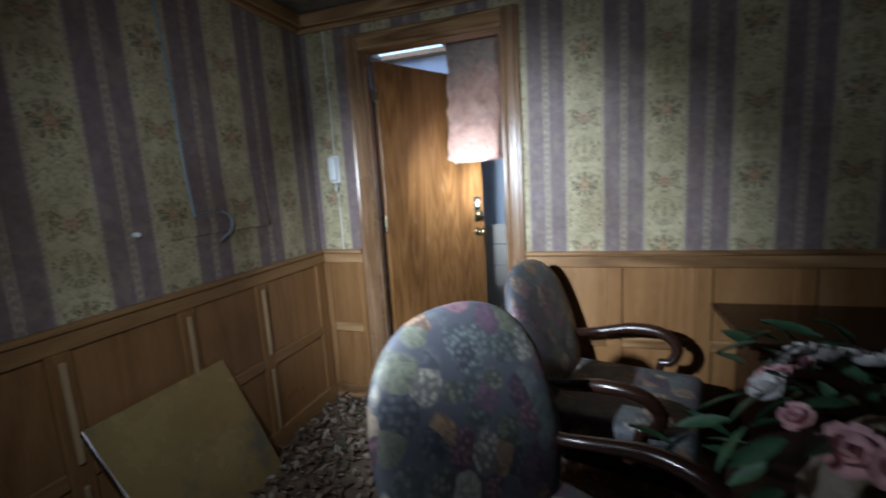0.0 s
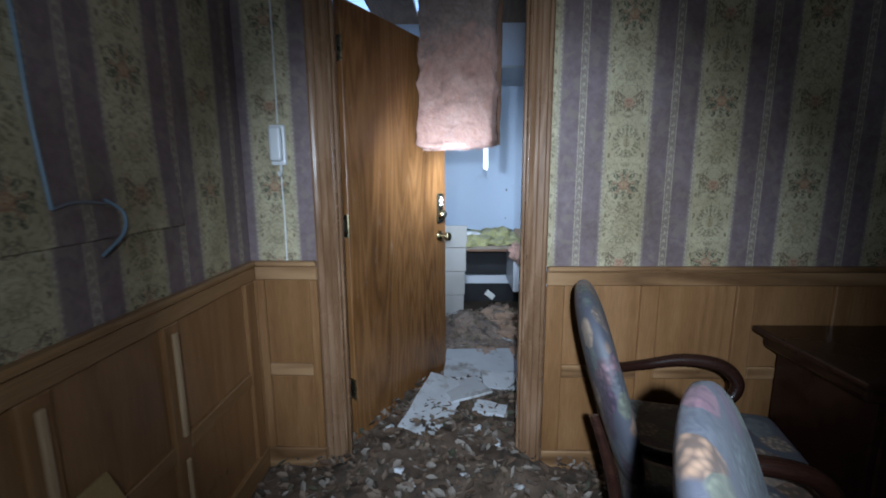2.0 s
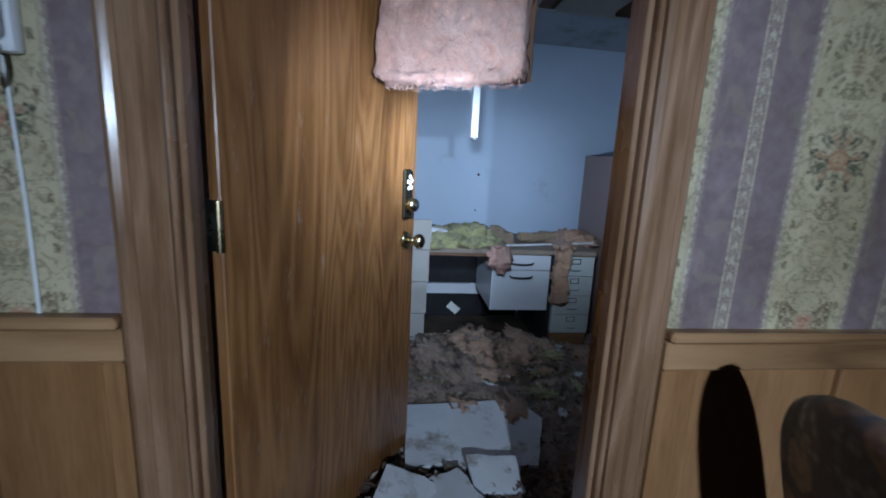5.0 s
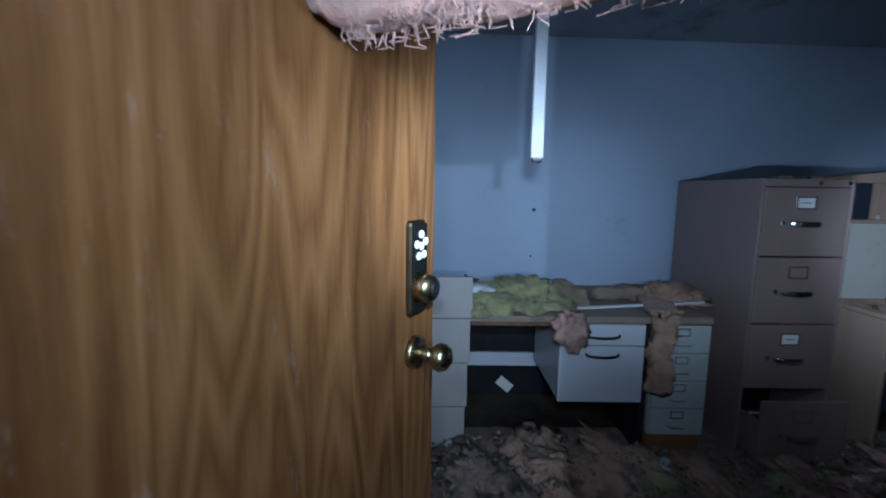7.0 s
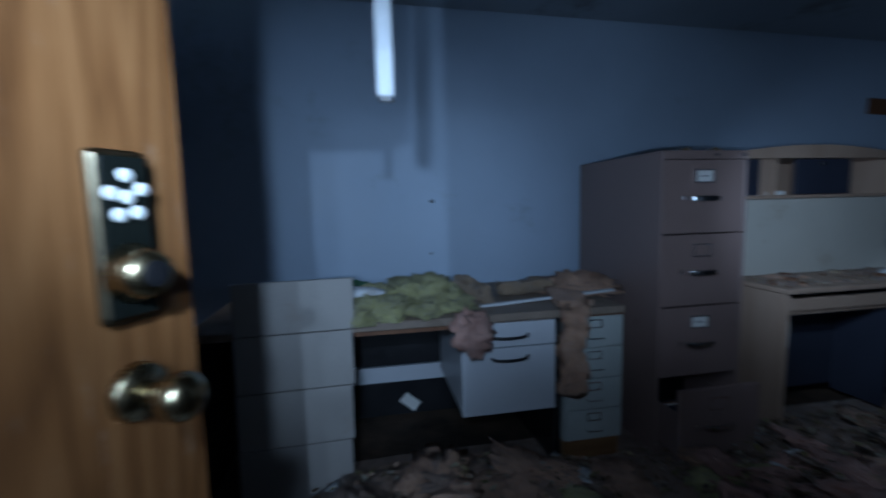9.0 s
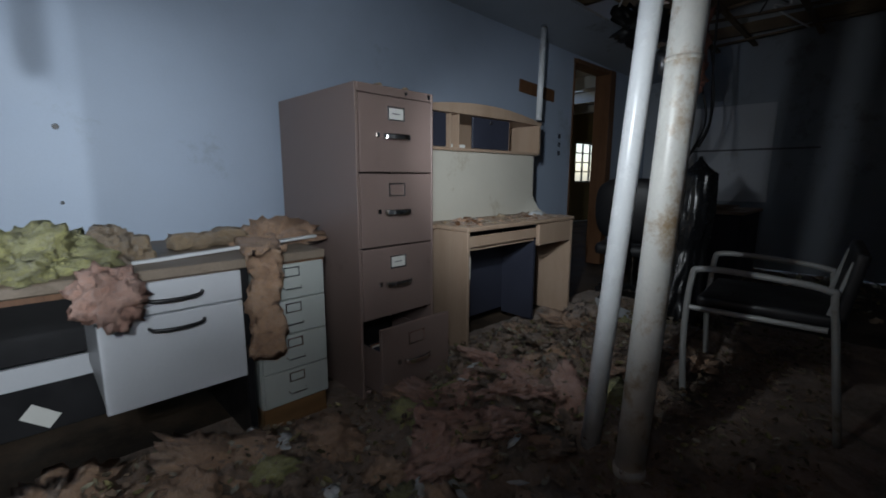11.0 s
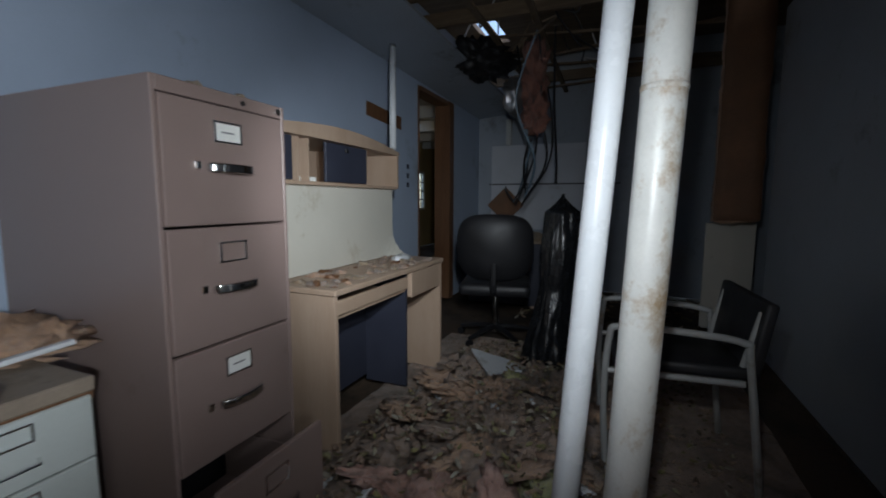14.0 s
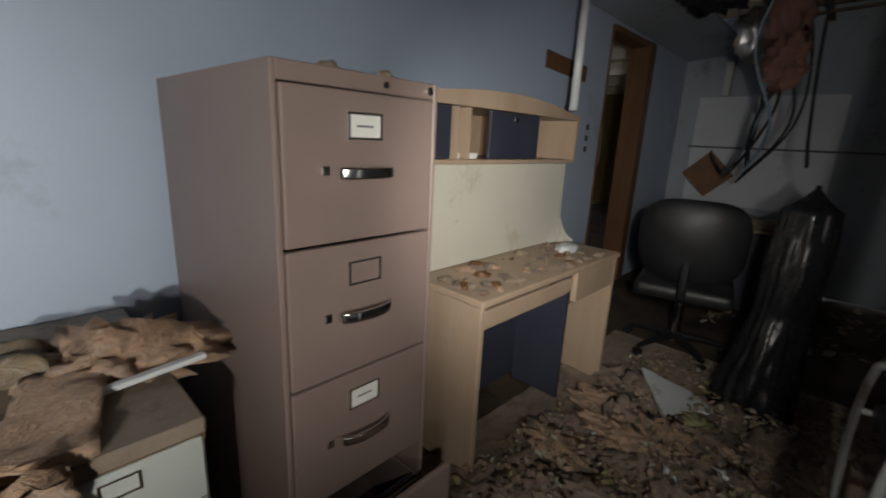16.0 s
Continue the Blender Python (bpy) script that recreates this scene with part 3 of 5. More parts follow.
def part(name, bm, material, parent=None, label="", smooth=False):
    bmesh.ops.recalc_face_normals(bm, faces=bm.faces[:])
    me = bpy.data.meshes.new(name)
    if smooth:
        for f in bm.faces:
            f.smooth = True
    bm.to_mesh(me)
    bm.free()
    me.materials.append(material)
    ob = new(name, me)
    ob.parent = parent
    if label:
        ob["label"] = label
    return ob


def structure(name, bm, material, label="", parent=None):
    return tagged(part(name, bm, material, parent), label, kind="" if parent else "structure")


def thing(name, label, category, at=(0, 0, 0), rz=0.0, group="", rx=0.0, ry=0.0):
    ob = new(name)
    ob.empty_display_size = 0.05
    ob.matrix_basis = pose(*at, rx, ry, rz)
    return tagged(ob, label, category, group)


def single(name, bm, material, label, category, m=None, group="", smooth=False):
    ob = part(name, bm, material, None, "", smooth)
    if m is not None:
        ob.matrix_basis = m
    return tagged(ob, label, category, group)


F = 0.06            # floor level
N0, N1 = 2.77, 2.862  # wall between parlour and office
OL, OR, OT = -0.435, 0.332, 2.075   # the door opening
BACK = 5.44
WX = -0.80

# ---- the large structure ----
structure("floor", boxes((-2.4, 12.2, -2.6, 9.2, F - 0.12, F - 0.02)), SUBFLOOR, "stained dark floor under wet litter")
structure("carpet", boxes((WX, 3.2, -2.4, N0 + 0.1, F - 0.016, F)), CARPET, "sodden dark carpet")
structure("ground", boxes((-60, 60, -60, 60, -0.6, -0.4)), GRASS, "rough grass round the building")
structure("wall_north", boxes((-2.3, OL - 0.012, N0, N1, F, 2.3), (OR + 0.012, 4.22, N0, N1, F, 2.3), (OL - 0.012, OR + 0.012, N0, N1, OT + 0.012, 2.3)), GREY_WALL, "grey painted partition with a door opening")
structure("wall_west", boxes((WX - 0.12, WX, -2.5, N0 - 0.001, F, 2.45)), GREY_WALL, "parlour side wall")
structure("wall_south", boxes((WX - 0.12, 3.3, -2.6, -2.48, F, 2.45)), GREY_WALL, "parlour end wall")
structure("wall_east", boxes((3.2, 3.32, -2.48, N0 - 0.001, F, 2.45)), GREY_WALL, "parlour far side wall")
structure("ceiling_parlour", boxes((WX - 0.1, 3.3, -2.5, N0 + 0.05, 2.302, 2.36)), CEIL, "dark stained parlour ceiling")
structure("wall_back", boxes((-1.7, 4.22, BACK, BACK + 0.12, F, 2.75), (5.02, 6.1, BACK, BACK + 0.12, F, 2.75), (4.22, 5.02, BACK, BACK + 0.12, 2.08, 2.75)), BLUE, "pale blue painted office wall")
structure("wall_office_west", boxes((-1.82, -1.7, N1, BACK, F, 2.75)), GREY_WALL, "grey office end wall")
structure("wall_far", boxes((5.95, 6.07, 1.2, BACK - 0.001, F, 2.75)), GREY_WALL, "grey wall at the far end of the office")
structure("wall_recess", boxes((4.1, 5.95, 1.2, 1.32, F, 2.75), (4.1, 4.22, 1.32, N0 - 0.001, F, 2.75)), GREY_WALL, "grey wall of a side recess")
# the strip of ceiling that still hangs along the back wall
bm = boxes((-1.7, 5.95, 4.93, BACK - 0.002, 2.155, 2.175))
for v in bm.verts:
    v.co.z += 0.035 - 0.018 * (v.co.x - 0.0) + (0.05 if v.co.y < 5 else 0)
structure("ceiling", bm, GREY_WALL, "sagging strip of painted ceiling board")
# roof deck with two tears in it
deck = bmesh.new()
for a in ((-1.9, 6.2, 1.1, 4.55), (-1.9, -1.5, 4.55, 5.6), (-0.7, -0.3, 4.55, 5.6), (0.2, 4.5, 4.55, 5.6), (5.4, 6.2, 4.55, 5.6), (4.5, 5.4, 4.55, 4.93), (4.5, 5.4, 5.04, 5.08), (4.5, 5.4, 5.16, 5.6), (-1.5, -0.7, 5.3, 5.6), (-0.3, 0.2, 5.3, 5.6), (-0.3, 0.2, 4.55, 4.75)):
    box(deck, *a, 2.75, 2.80)
structure("roof_deck", deck, RAFTER, "dark roof boards torn open in places")
for x in (0.95, 1.55, 2.15, 2.75, 3.35, 3.8, 5.55):
    structure("ceiling_joist", boxes((x - 0.02, x + 0.02, N1, BACK - 0.001, 2.34, 2.44)), RAFTER, "bare weathered ceiling joist")
for k, (y, z, tilt) in enumerate(((3.9, 2.318, 0), (4.35, 2.31, 1.5), (3.4, 2.32, -1), (4.7, 2.305, 0.8))):
    bm = turned(boxes((-2.2, 2.2, -0.02, 0.02, -0.01, 0.012)), pose(3.7, y, z, 0, 0, tilt))
    structure("ceiling_batten", bm, RAFTER, "thin ceiling batten under the joists")
for x, z, tilt in ((4.35, 2.36, 3), (4.75, 2.40, -4), (5.15, 2.37, 2), (5.5, 2.30, -2)):
    structure("ceiling_lath", turned(boxes((-0.018, 0.018, -0.95, 0.95, -0.008, 0.01)), pose(x, 3.9, z, tilt, 0, tilt)), RAFTER, "pale lath left hanging under the roof")

# room beyond the far doorway
structure("wall_beyond", boxes((3.0, 8.86, 8.0, 8.12, F, 2.6), (9.86, 12.0, 8.0, 8.12, F, 2.6), (8.86, 9.86, 8.0, 8.12, F, 0.88), (8.86, 9.86, 8.0, 8.12, 1.74, 2.6)), OCHRE, "ochre panelled wall of the room beyond")
structure("wall_beyond_east", boxes((12.0, 12.12, 5.56, 8.12, F, 2.6)), OCHRE, "ochre end wall of the room beyond")
structure("wall_beyond_west", boxes((2.88, 3.0, 5.56, 8.12, F, 2.6)), OCHRE, "ochre end wall of the room beyond")
structure("wall_beyond_south", boxes((6.1, 12.0, BACK, BACK + 0.12, F, 2.6)), OCHRE, "ochre wall of the room beyond")
structure("ceiling_beyond", boxes((2.9, 4.9, 5.57, 8.1, 2.42, 2.48), (7.4, 12.1, 5.57, 8.1, 2.42, 2.48), (4.9, 7.4, 5.57, 7.1, 2.42, 2.48)), SHEET_WHITE, "patchy white ceiling of the room beyond")
for k in range(6):
    structure("ceiling_beam", boxes((4.2 + 1.1 * k, 4.3 + 1.1 * k, 5.58, 7.99, 2.25, 2.418)), SHEET_WHITE, "pale ceiling beam of the room beyond")
win = tagged(new("window_1"), "small-paned window full of daylight", "window", kind="structure")
bm = boxes((8.86, 9.86, 8.02, 8.07, 0.88, 0.92), (8.86, 9.86, 8.02, 8.07, 1.70, 1.74), (8.86, 8.90, 8.02, 8.07, 0.92, 1.70), (9.82, 9.86, 8.02, 8.07, 0.92, 1.70))
part("window_frame", bm, CREAM_STEEL, win)
for k in (1, 2):
    part("glazing_bar", boxes((8.9 + 0.307 * k - 0.012, 8.9 + 0.307 * k + 0.012, 8.025, 8.06, 0.92, 1.70)), BLACK, win)
for k in (1, 2, 3):
    part("glazing_bar", boxes((8.9, 9.82, 8.03, 8.055, 0.92 + 0.195 * k - 0.012, 0.92 + 0.195 * k + 0.012)), BLACK, win)
frame_far = tagged(new("door_frame_2"), "dark wooden frame of the far doorway", "door frame", kind="structure")
part("jamb", boxes((4.90, 5.02, BACK - 0.03, BACK + 0.14, F, 2.08), bevel=0.006), JAMB_WOOD, frame_far)
part("jamb", boxes((4.22, 4.25, BACK - 0.006, BACK + 0.13, F, 2.08), bevel=0.004), JAMB_WOOD, frame_far)
part("head", boxes((4.25, 4.90, BACK - 0.02, BACK + 0.13, 2.04, 2.08), bevel=0.004), JAMB_WOOD, frame_far)

# ---- parlour: paper, wainscot, trim ----
DADO = 0.975
structure("wallpaper_end", boxes((WX + 0.002, OL - 0.075, N0 - 0.003, N0, DADO, 2.23), (OR + 0.075, 3.2, N0 - 0.003, N0, DADO, 2.23), (OL - 0.075, OR + 0.075, N0 - 0.003, N0, OT + 0.08, 2.23)), PAPER_N, "striped floral wallpaper in mauve and cream")
structure("wallpaper_side", boxes((WX, WX + 0.003, -2.48, N0 - 0.004, DADO, 2.23)), PAPER_W, "striped floral wallpaper, damp and darkened")
# a loose length of paper on the side wall, its foot curling off
bm = sheet(0.55, 1.02, 12, 20, lambda u, v: 0.004 + 0.012 * max(0, 0.25 - v) / 0.25 * (0.4 + u), 0.002)
bm.transform(Matrix(((0, 0, 1, WX + 0.004), (1, 0, 0, 2.045), (0, 1, 0, 1.712), (0, 0, 0, 1))))
tagged(part("wallpaper_strip", bm, PAPER_W), "loose strip of floral wallpaper lifting at its foot", "wallpaper")


def wainscot(name, axis, a0, a1, stiles, wall, face, label, top=DADO, half=0.036):
    """Oak rails, stiles and sunk panels on a wall; axis: the way it runs, face: +1 or -1, the side it looks to."""
    w = tagged(new(name), label, "wainscot", kind="structure")
    rail = OAK_X if axis == "x" else OAK_Y

    def piece(n, b0, b1, depth0, depth1, z0, z1, mat, bevel=0.004):
        d0, d1 = sorted((wall + face * depth0, wall + face * depth1))
        size = (b0, b1, d0, d1, z0, z1) if axis == "x" else (d0, d1, b0, b1, z0, z1)
        part(n, boxes(size, bevel=bevel), mat, w)

    piece("cap_rail", a0, a1, 0, 0.034, top - 0.018, top + 0.004, rail, 0.006)
    piece("top_rail", a0, a1, 0, 0.022, top - 0.075, top - 0.0185, rail)
    piece("base_rail", a0, a1, 0, 0.022, F, F + 0.10, rail)
    edges = [a0, *stiles, a1]
    for k, s in enumerate(stiles):
        piece("stile", s - half, s + half, 0, 0.022, F + 0.1005, top - 0.0755, OAK)
    lo = [a0] + [s + half + 0.0005 for s in stiles]
    hi = [s - half - 0.0005 for s in stiles] + [a1]
    for b0, b1 in zip(lo, hi):
        if b1 - b0 < 0.03:
            continue
        piece("mid_rail", b0, b1, 0, 0.021, 0.50, 0.555, rail)
        piece("panel", b0, b1, 0, 0.007, F + 0.1005, 0.4995, OAK, 0)
        piece("panel", b0, b1, 0, 0.007, 0.5555, top - 0.0755, OAK, 0)
    return w


end_left = wainscot("wainscot_end_left", "x", WX + 0.0226, OL - 0.086, [WX + 0.0396, OL - 0.104], N0, -1, "oak panelled wainscot beside the door", DADO + 0.022, 0.017)
part("corner_bead", boxes((WX + 0.0072, WX + 0.0224, N0 - 0.0205, N0 - 0.0005, F + 0.101, DADO - 0.055), bevel=0.002), OAK, end_left)
wainscot("wainscot_end_right", "x", OR + 0.086, 3.2, [OR + 0.1222, 0.835, 1.215, 1.60, 1.98, 2.36, 2.74, 3.12], N0, -1, "oak panelled wainscot, scuffed and water-marked")
wainscot("wainscot_side", "y", -2.48, N0 - 0.002, [-2.16, -1.72, -1.28, -0.84, -0.40, 0.04, 0.48, 0.92, 1.36, 1.80, 2.215, 2.70], WX, 1, "oak panelled wainscot in shade", DADO + 0.022)
# Narrow beads whose pale colour paints the lit sides of the stiles.
beads = tagged(new("trim_beads"), "beads on the side wainscot, coloured pale as lit stile edges", "trim", kind="structure")
for y in (1.36, 1.80, 2.215):
    part("bead", boxes((WX + 0.0225, WX + 0.036, y - 0.010, y + 0.010, 0.565, DADO - 0.08), bevel=0.004), LIT_EDGE_OAK, beads)
    part("bead", boxes((WX + 0.0225, WX + 0.034, y - 0.009, y + 0.009, F + 0.11, 0.49), bevel=0.004), LIT_EDGE_OAK, beads)
bm = boxes((WX + 0.003, 3.2, N0 - 0.05, N0 - 0.003, 2.232, 2.298), (WX + 0.003, 3.2, N0 - 0.03, N0 - 0.003, 2.205, 2.231), bevel=0.006)
structure("crown_moulding_end", bm, OAK_X, "stained wooden cornice")
bm = boxes((WX + 0.003, WX + 0.05, -2.48, N0 - 0.051, 2.232, 2.298), (WX + 0.003, WX + 0.03, -2.48, N0 - 0.051, 2.205, 2.231), bevel=0.006)
structure("crown_moulding_side", bm, OAK_Y, "stained wooden cornice")

casing = tagged(new("door_frame_1"), "moulded oak door casing, nicked and worn", "door frame", kind="structure")


def moulding(length):
    """Casing board 82 mm wide with two beads, along z from 0."""
    prof = [(0, 0), (0, 0.016), (0.010, 0.022), (0.020, 0.018), (0.030, 0.018), (0.036, 0.026), (0.058, 0.026), (0.064, 0.020), (0.074, 0.020), (0.082, 0.013), (0.082, 0)]
    bm = bmesh.new()
    lo = [bm.verts.new((x, -y, 0)) for x, y in prof]
    hi = [bm.verts.new((x, -y, length)) for x, y in prof]
    for k in range(len(prof)):
        j = (k + 1) % len(prof)
        bm.faces.new((lo[k], lo[j], hi[j], hi[k]))
    bm.faces.new(lo[::-1])
    bm.faces.new(hi)
    return bm


part("casing_board", turned(moulding(OT + 0.08 - F), pose(OL - 0.084, N0, F)), CASING, casing)
part("casing_board", turned(moulding(OT + 0.08 - F), pose(OR + 0.002, N0, F)), CASING, casing)
bm = moulding(OR - OL + 0.002)
bm.transform(Matrix(((0, 0, 1, OL - 0.001), (0, 1, 0, N0), (1, 0, 0, OT), (0, 0, 0, 1))))
part("casing_board", bm, OAK_X, casing)
part("jamb", boxes((OL - 0.012, OL + 0.006, N0 - 0.004, N1 + 0.004, F, OT), bevel=0.003), CASING, casing)
part("jamb", boxes((OR - 0.006, OR + 0.012, N0 - 0.004, N1 + 0.004, F, OT), bevel=0.003), CASING, casing)
part("head_jamb", boxes((OL + 0.006, OR - 0.006, N0 - 0.004, N1 + 0.004, OT - 0.006, OT + 0.012), bevel=0.003), OAK_X, casing)
part("door_stop", boxes((OL + 0.0065, OL + 0.018, N0 + 0.012, N0 + 0.046, F, OT - 0.007), bevel=0.002), CASING, casing)
part("door_stop", boxes((OR - 0.018, OR - 0.0065, N0 + 0.012, N0 + 0.046, F, OT - 0.007), bevel=0.002), CASING, casing)
part("strike_plate", boxes((OR - 0.0085, OR - 0.006, N0 + 0.052, N0 + 0.080, 0.93, 1.03)), BRASS, casing, "brass strike plate")

# ---- the door, swung into the office ----
HX, HY, EX, EY = -0.419, 2.906, -0.022, 3.69
DW = math.hypot(EX - HX, EY - HY)
door = tagged(new("door_1"), "open flush door in worn orange-brown veneer", "door", kind="structure")
door.matrix_basis = pose(HX, HY, F + 0.03, 0, 0, math.degrees(math.atan2(EY - HY, EX - HX)))
# local x runs from hinge to free edge; -y is the face towards the walker
part("door_leaf", boxes((0, DW + 0.016, 0, 0.042, 0, 1.965), bevel=0.003), DOOR_WOOD, door)
for z in (0.22, 0.985, 1.72):
    h = part("hinge", merged(boxes((-0.004, -0.001, 0.002, 0.04, z, z + 0.10)), cyl(bmesh.new(), 0.007, 0.007, 0.10, pose(-0.008, -0.004, z + 0.05), 12)), BRASS, door, "tarnished brass hinge")
KZ = 0.978 - F - 0.03
rose = part("door_knob", merged(cyl(bmesh.new(), 0.033, 0.030, 0.012, pose(DW - 0.066, -0.006, KZ, 90), 28), cyl(bmesh.new(), 0.013, 0.013, 0.04, pose(DW - 0.066, -0.03, KZ, 90), 20)), BRASS, door, "round brass knob", True)
bm = bmesh.new()
bmesh.ops.create_uvsphere(bm, u_segments=24, v_segments=14, radius=0.027, matrix=pose(DW - 0.066, -0.06, KZ) @ Matrix.Diagonal((1, 0.82, 1, 1)))
part("knob_ball", bm, BRASS, rose, "", True)
LZ = 1.135 - F - 0.03
bm = boxes((DW - 0.100, DW - 0.040, -0.014, 0, LZ - 0.078, LZ + 0.10), bevel=0.010, seg=3)
lock = part("keypad_lock", bm, DARK_BRONZE, door, "keypad deadbolt with a black face and white buttons")
part("black_face", boxes((DW - 0.095, DW - 0.045, -0.0175, -0.0145, LZ - 0.071, LZ + 0.093), bevel=0.0012), GLOSS_BLACK, lock, "glossy black face")
for u, w in ((0, 0.074), (-0.016, 0.056), (0.016, 0.060), (0.0, 0.052), (-0.009, 0.034), (0.010, 0.036)):
    bm = bmesh.new()
    bmesh.ops.create_uvsphere(bm, u_segments=14, v_segments=9, radius=0.0078, matrix=pose(DW - 0.07 + u, -0.0185, LZ + w) @ Matrix.Diagonal((1, 0.6, 1, 1)))
    part("button", bm, CARD, lock, "", True)
part("cylinder_guard", merged(cyl(bmesh.new(), 0.032, 0.021, 0.030, pose(DW - 0.07, -0.032, LZ - 0.026, 90), 30)), BRASS, lock, "brass cylinder guard", True)
part("keyway", merged(cyl(bmesh.new(), 0.014, 0.013, 0.004, pose(DW - 0.07, -0.049, LZ - 0.026, 90), 20), boxes((DW - 0.0715, DW - 0.0685, -0.053, -0.0505, LZ - 0.033, LZ - 0.019))), BLACK, lock)
part("latch_plate", boxes((DW + 0.0155, DW + 0.018, 0.008, 0.034, KZ - 0.03, KZ + 0.03)), BRASS, door)

# ---- parlour things ----
phone = thing("wall_intercom", "white plastic door intercom handset on floral wallpaper", "intercom", (-0.645, N0 - 0.003, 1.365))
part("base", boxes((-0.030, 0.030, -0.022, 0, 0.02, 0.175), bevel=0.008, seg=2), PHONE_WHITE, phone)
part("handset", boxes((-0.024, 0.024, -0.05, -0.023, 0.035, 0.165), bevel=0.012, seg=3), PHONE_WHITE, phone, "white handset", True)
part("cord_run", sweep([(0.0, -0.004, 0.18), (0.002, -0.004, 0.5), (0.0, -0.004, 0.84)], [0.0028] * 3, 6), PHONE_WHITE, phone, "thin white cord clipped up the wall")
part("cord_run", sweep([(0.0, -0.004, 0.018), (0.003, -0.004, -0.2), (0.0, -0.004, -0.386)], [0.0028] * 3, 6), PHONE_WHITE, phone)
part("cord", sweep([(0.012, -0.03, 0.03), (0.018, -0.04, 0.0), (0.006, -0.03, -0.022), (-0.004, -0.02, -0.005)], [0.004] * 4, 6, 5), PHONE_WHITE, phone)

wire = thing("hanging_cable", "thin grey cable hanging down the papered wall", "cable", (WX + 0.012, 1.90, 1.28))
part("run", sweep([(0.0, -0.035, 0.9), (0.004, -0.02, 0.62), (0.002, -0.008, 0.35), (0.004, -0.006, 0.17), (0.006, 0.005, 0.0)], [0.004] * 5, 6, 6), BLUE_CABLE, wire)
part("bracket", sweep([(0.006, 0.005, 0.0), (0.008, 0.06, 0.012), (0.008, 0.15, 0.004)], [0.004] * 3, 6, 5), INK, wire)
part("loose_end", sweep([(0.008, 0.14, 0.014), (0.025, 0.172, -0.02), (0.028, 0.160, -0.07), (0.018, 0.10, -0.115)], [0.0035, 0.004, 0.004, 0.0035], 7, 6), BLUE_CABLE, wire, "pale blue cable end")
part("nail", sweep([(-0.012, -0.24, -0.04), (0.012, -0.24, -0.04)], [0.008, 0.009], 8), PHONE_WHITE, wire)


def armchair(name, label, at, rz, group, tall=0.315):
    """Open-armed chair; it looks along local +x, its back at x = 0."""
    c = thing(name, label, "armchair", at, rz, group)
    bm = bmesh.new()
    bmesh.ops.create_uvsphere(bm, u_segments=36, v_segments=24, radius=1.0)
    for v in bm.verts:
        x, y, z = v.co
        s = 1.0 - 0.10 * max(0, -z)
        r = abs(z) ** 2.3
        v.co = Vector((math.copysign(abs(x) ** 0.75, x) * 0.048, math.copysign(abs(y) ** 0.86, y) * 0.295 * s, math.copysign(abs(z) ** 0.74, z) * tall))
        v.co.x += 0.02 * (v.co.y / 0.265) ** 2
    back = part("backrest", turned(bm, pose(-0.005, 0, 0.325 + tall, 0, -17, 0)), TAPESTRY, c, "", True)
    part("back_post", sweep([(0.03, 0.19, 0.30), (0.0, 0.2, 0.45), (-0.05, 0.18, 0.6)], [0.018, 0.017, 0.012], 10, 4), MAHOGANY, c)
    part("back_post", sweep([(0.03, -0.19, 0.30), (0.0, -0.2, 0.45), (-0.05, -0.18, 0.6)], [0.018, 0.017, 0.012], 10, 4), MAHOGANY, c)
    part("seat", turned(boxes((0.0, 0.54, -0.27, 0.27, 0, 0.13), bevel=0.05, seg=4), pose(0.04, 0, 0.32)), TAPESTRY, c, "", True)
    part("seat_rail", boxes((0.05, 0.57, -0.26, 0.26, 0.26, 0.325), bevel=0.012, seg=2), MAHOGANY, c)
    for s in (-1, 1):
        arm = part("arm", sweep([(0.0, s * 0.215, 0.60), (0.06, s * 0.255, 0.565), (0.16, s * 0.29, 0.572), (0.30, s * 0.305, 0.60), (0.42, s * 0.305, 0.59), (0.475, s * 0.30, 0.535), (0.455, s * 0.29, 0.475), (0.405, s * 0.285, 0.465)],
                                [0.016, 0.019, 0.020, 0.024, 0.025, 0.023, 0.021, 0.015], 12, 5), MAHOGANY, c, "glossy dark curved arm", True)
        part("arm_support", sweep([(0.42, s * 0.275, 0.30), (0.40, s * 0.285, 0.38), (0.42, s * 0.29, 0.475)], [0.021, 0.017, 0.016], 10, 4), MAHOGANY, arm, "", True)
        for x in (0.08, 0.52):
            part("leg", sweep([(x, s * 0.23, 0.28), (x + (0.03 if x > 0.3 else -0.03), s * 0.245, 0.14), (x, s * 0.235, 0.0)], [0.028, 0.018, 0.014], 10, 4), MAHOGANY, c, "", True)
    return c


chair_b = armchair("armchair", "dark wooden armchair in fruit-patterned tapestry against the wainscot", (0.54, 2.36, F), -14, "parlour armchairs")
chair_a = armchair("armchair", "dark wooden armchair in fruit-patterned tapestry, grimy back cushion", (0.449, 1.523, F + 0.005), -30, "parlour armchairs", 0.335)

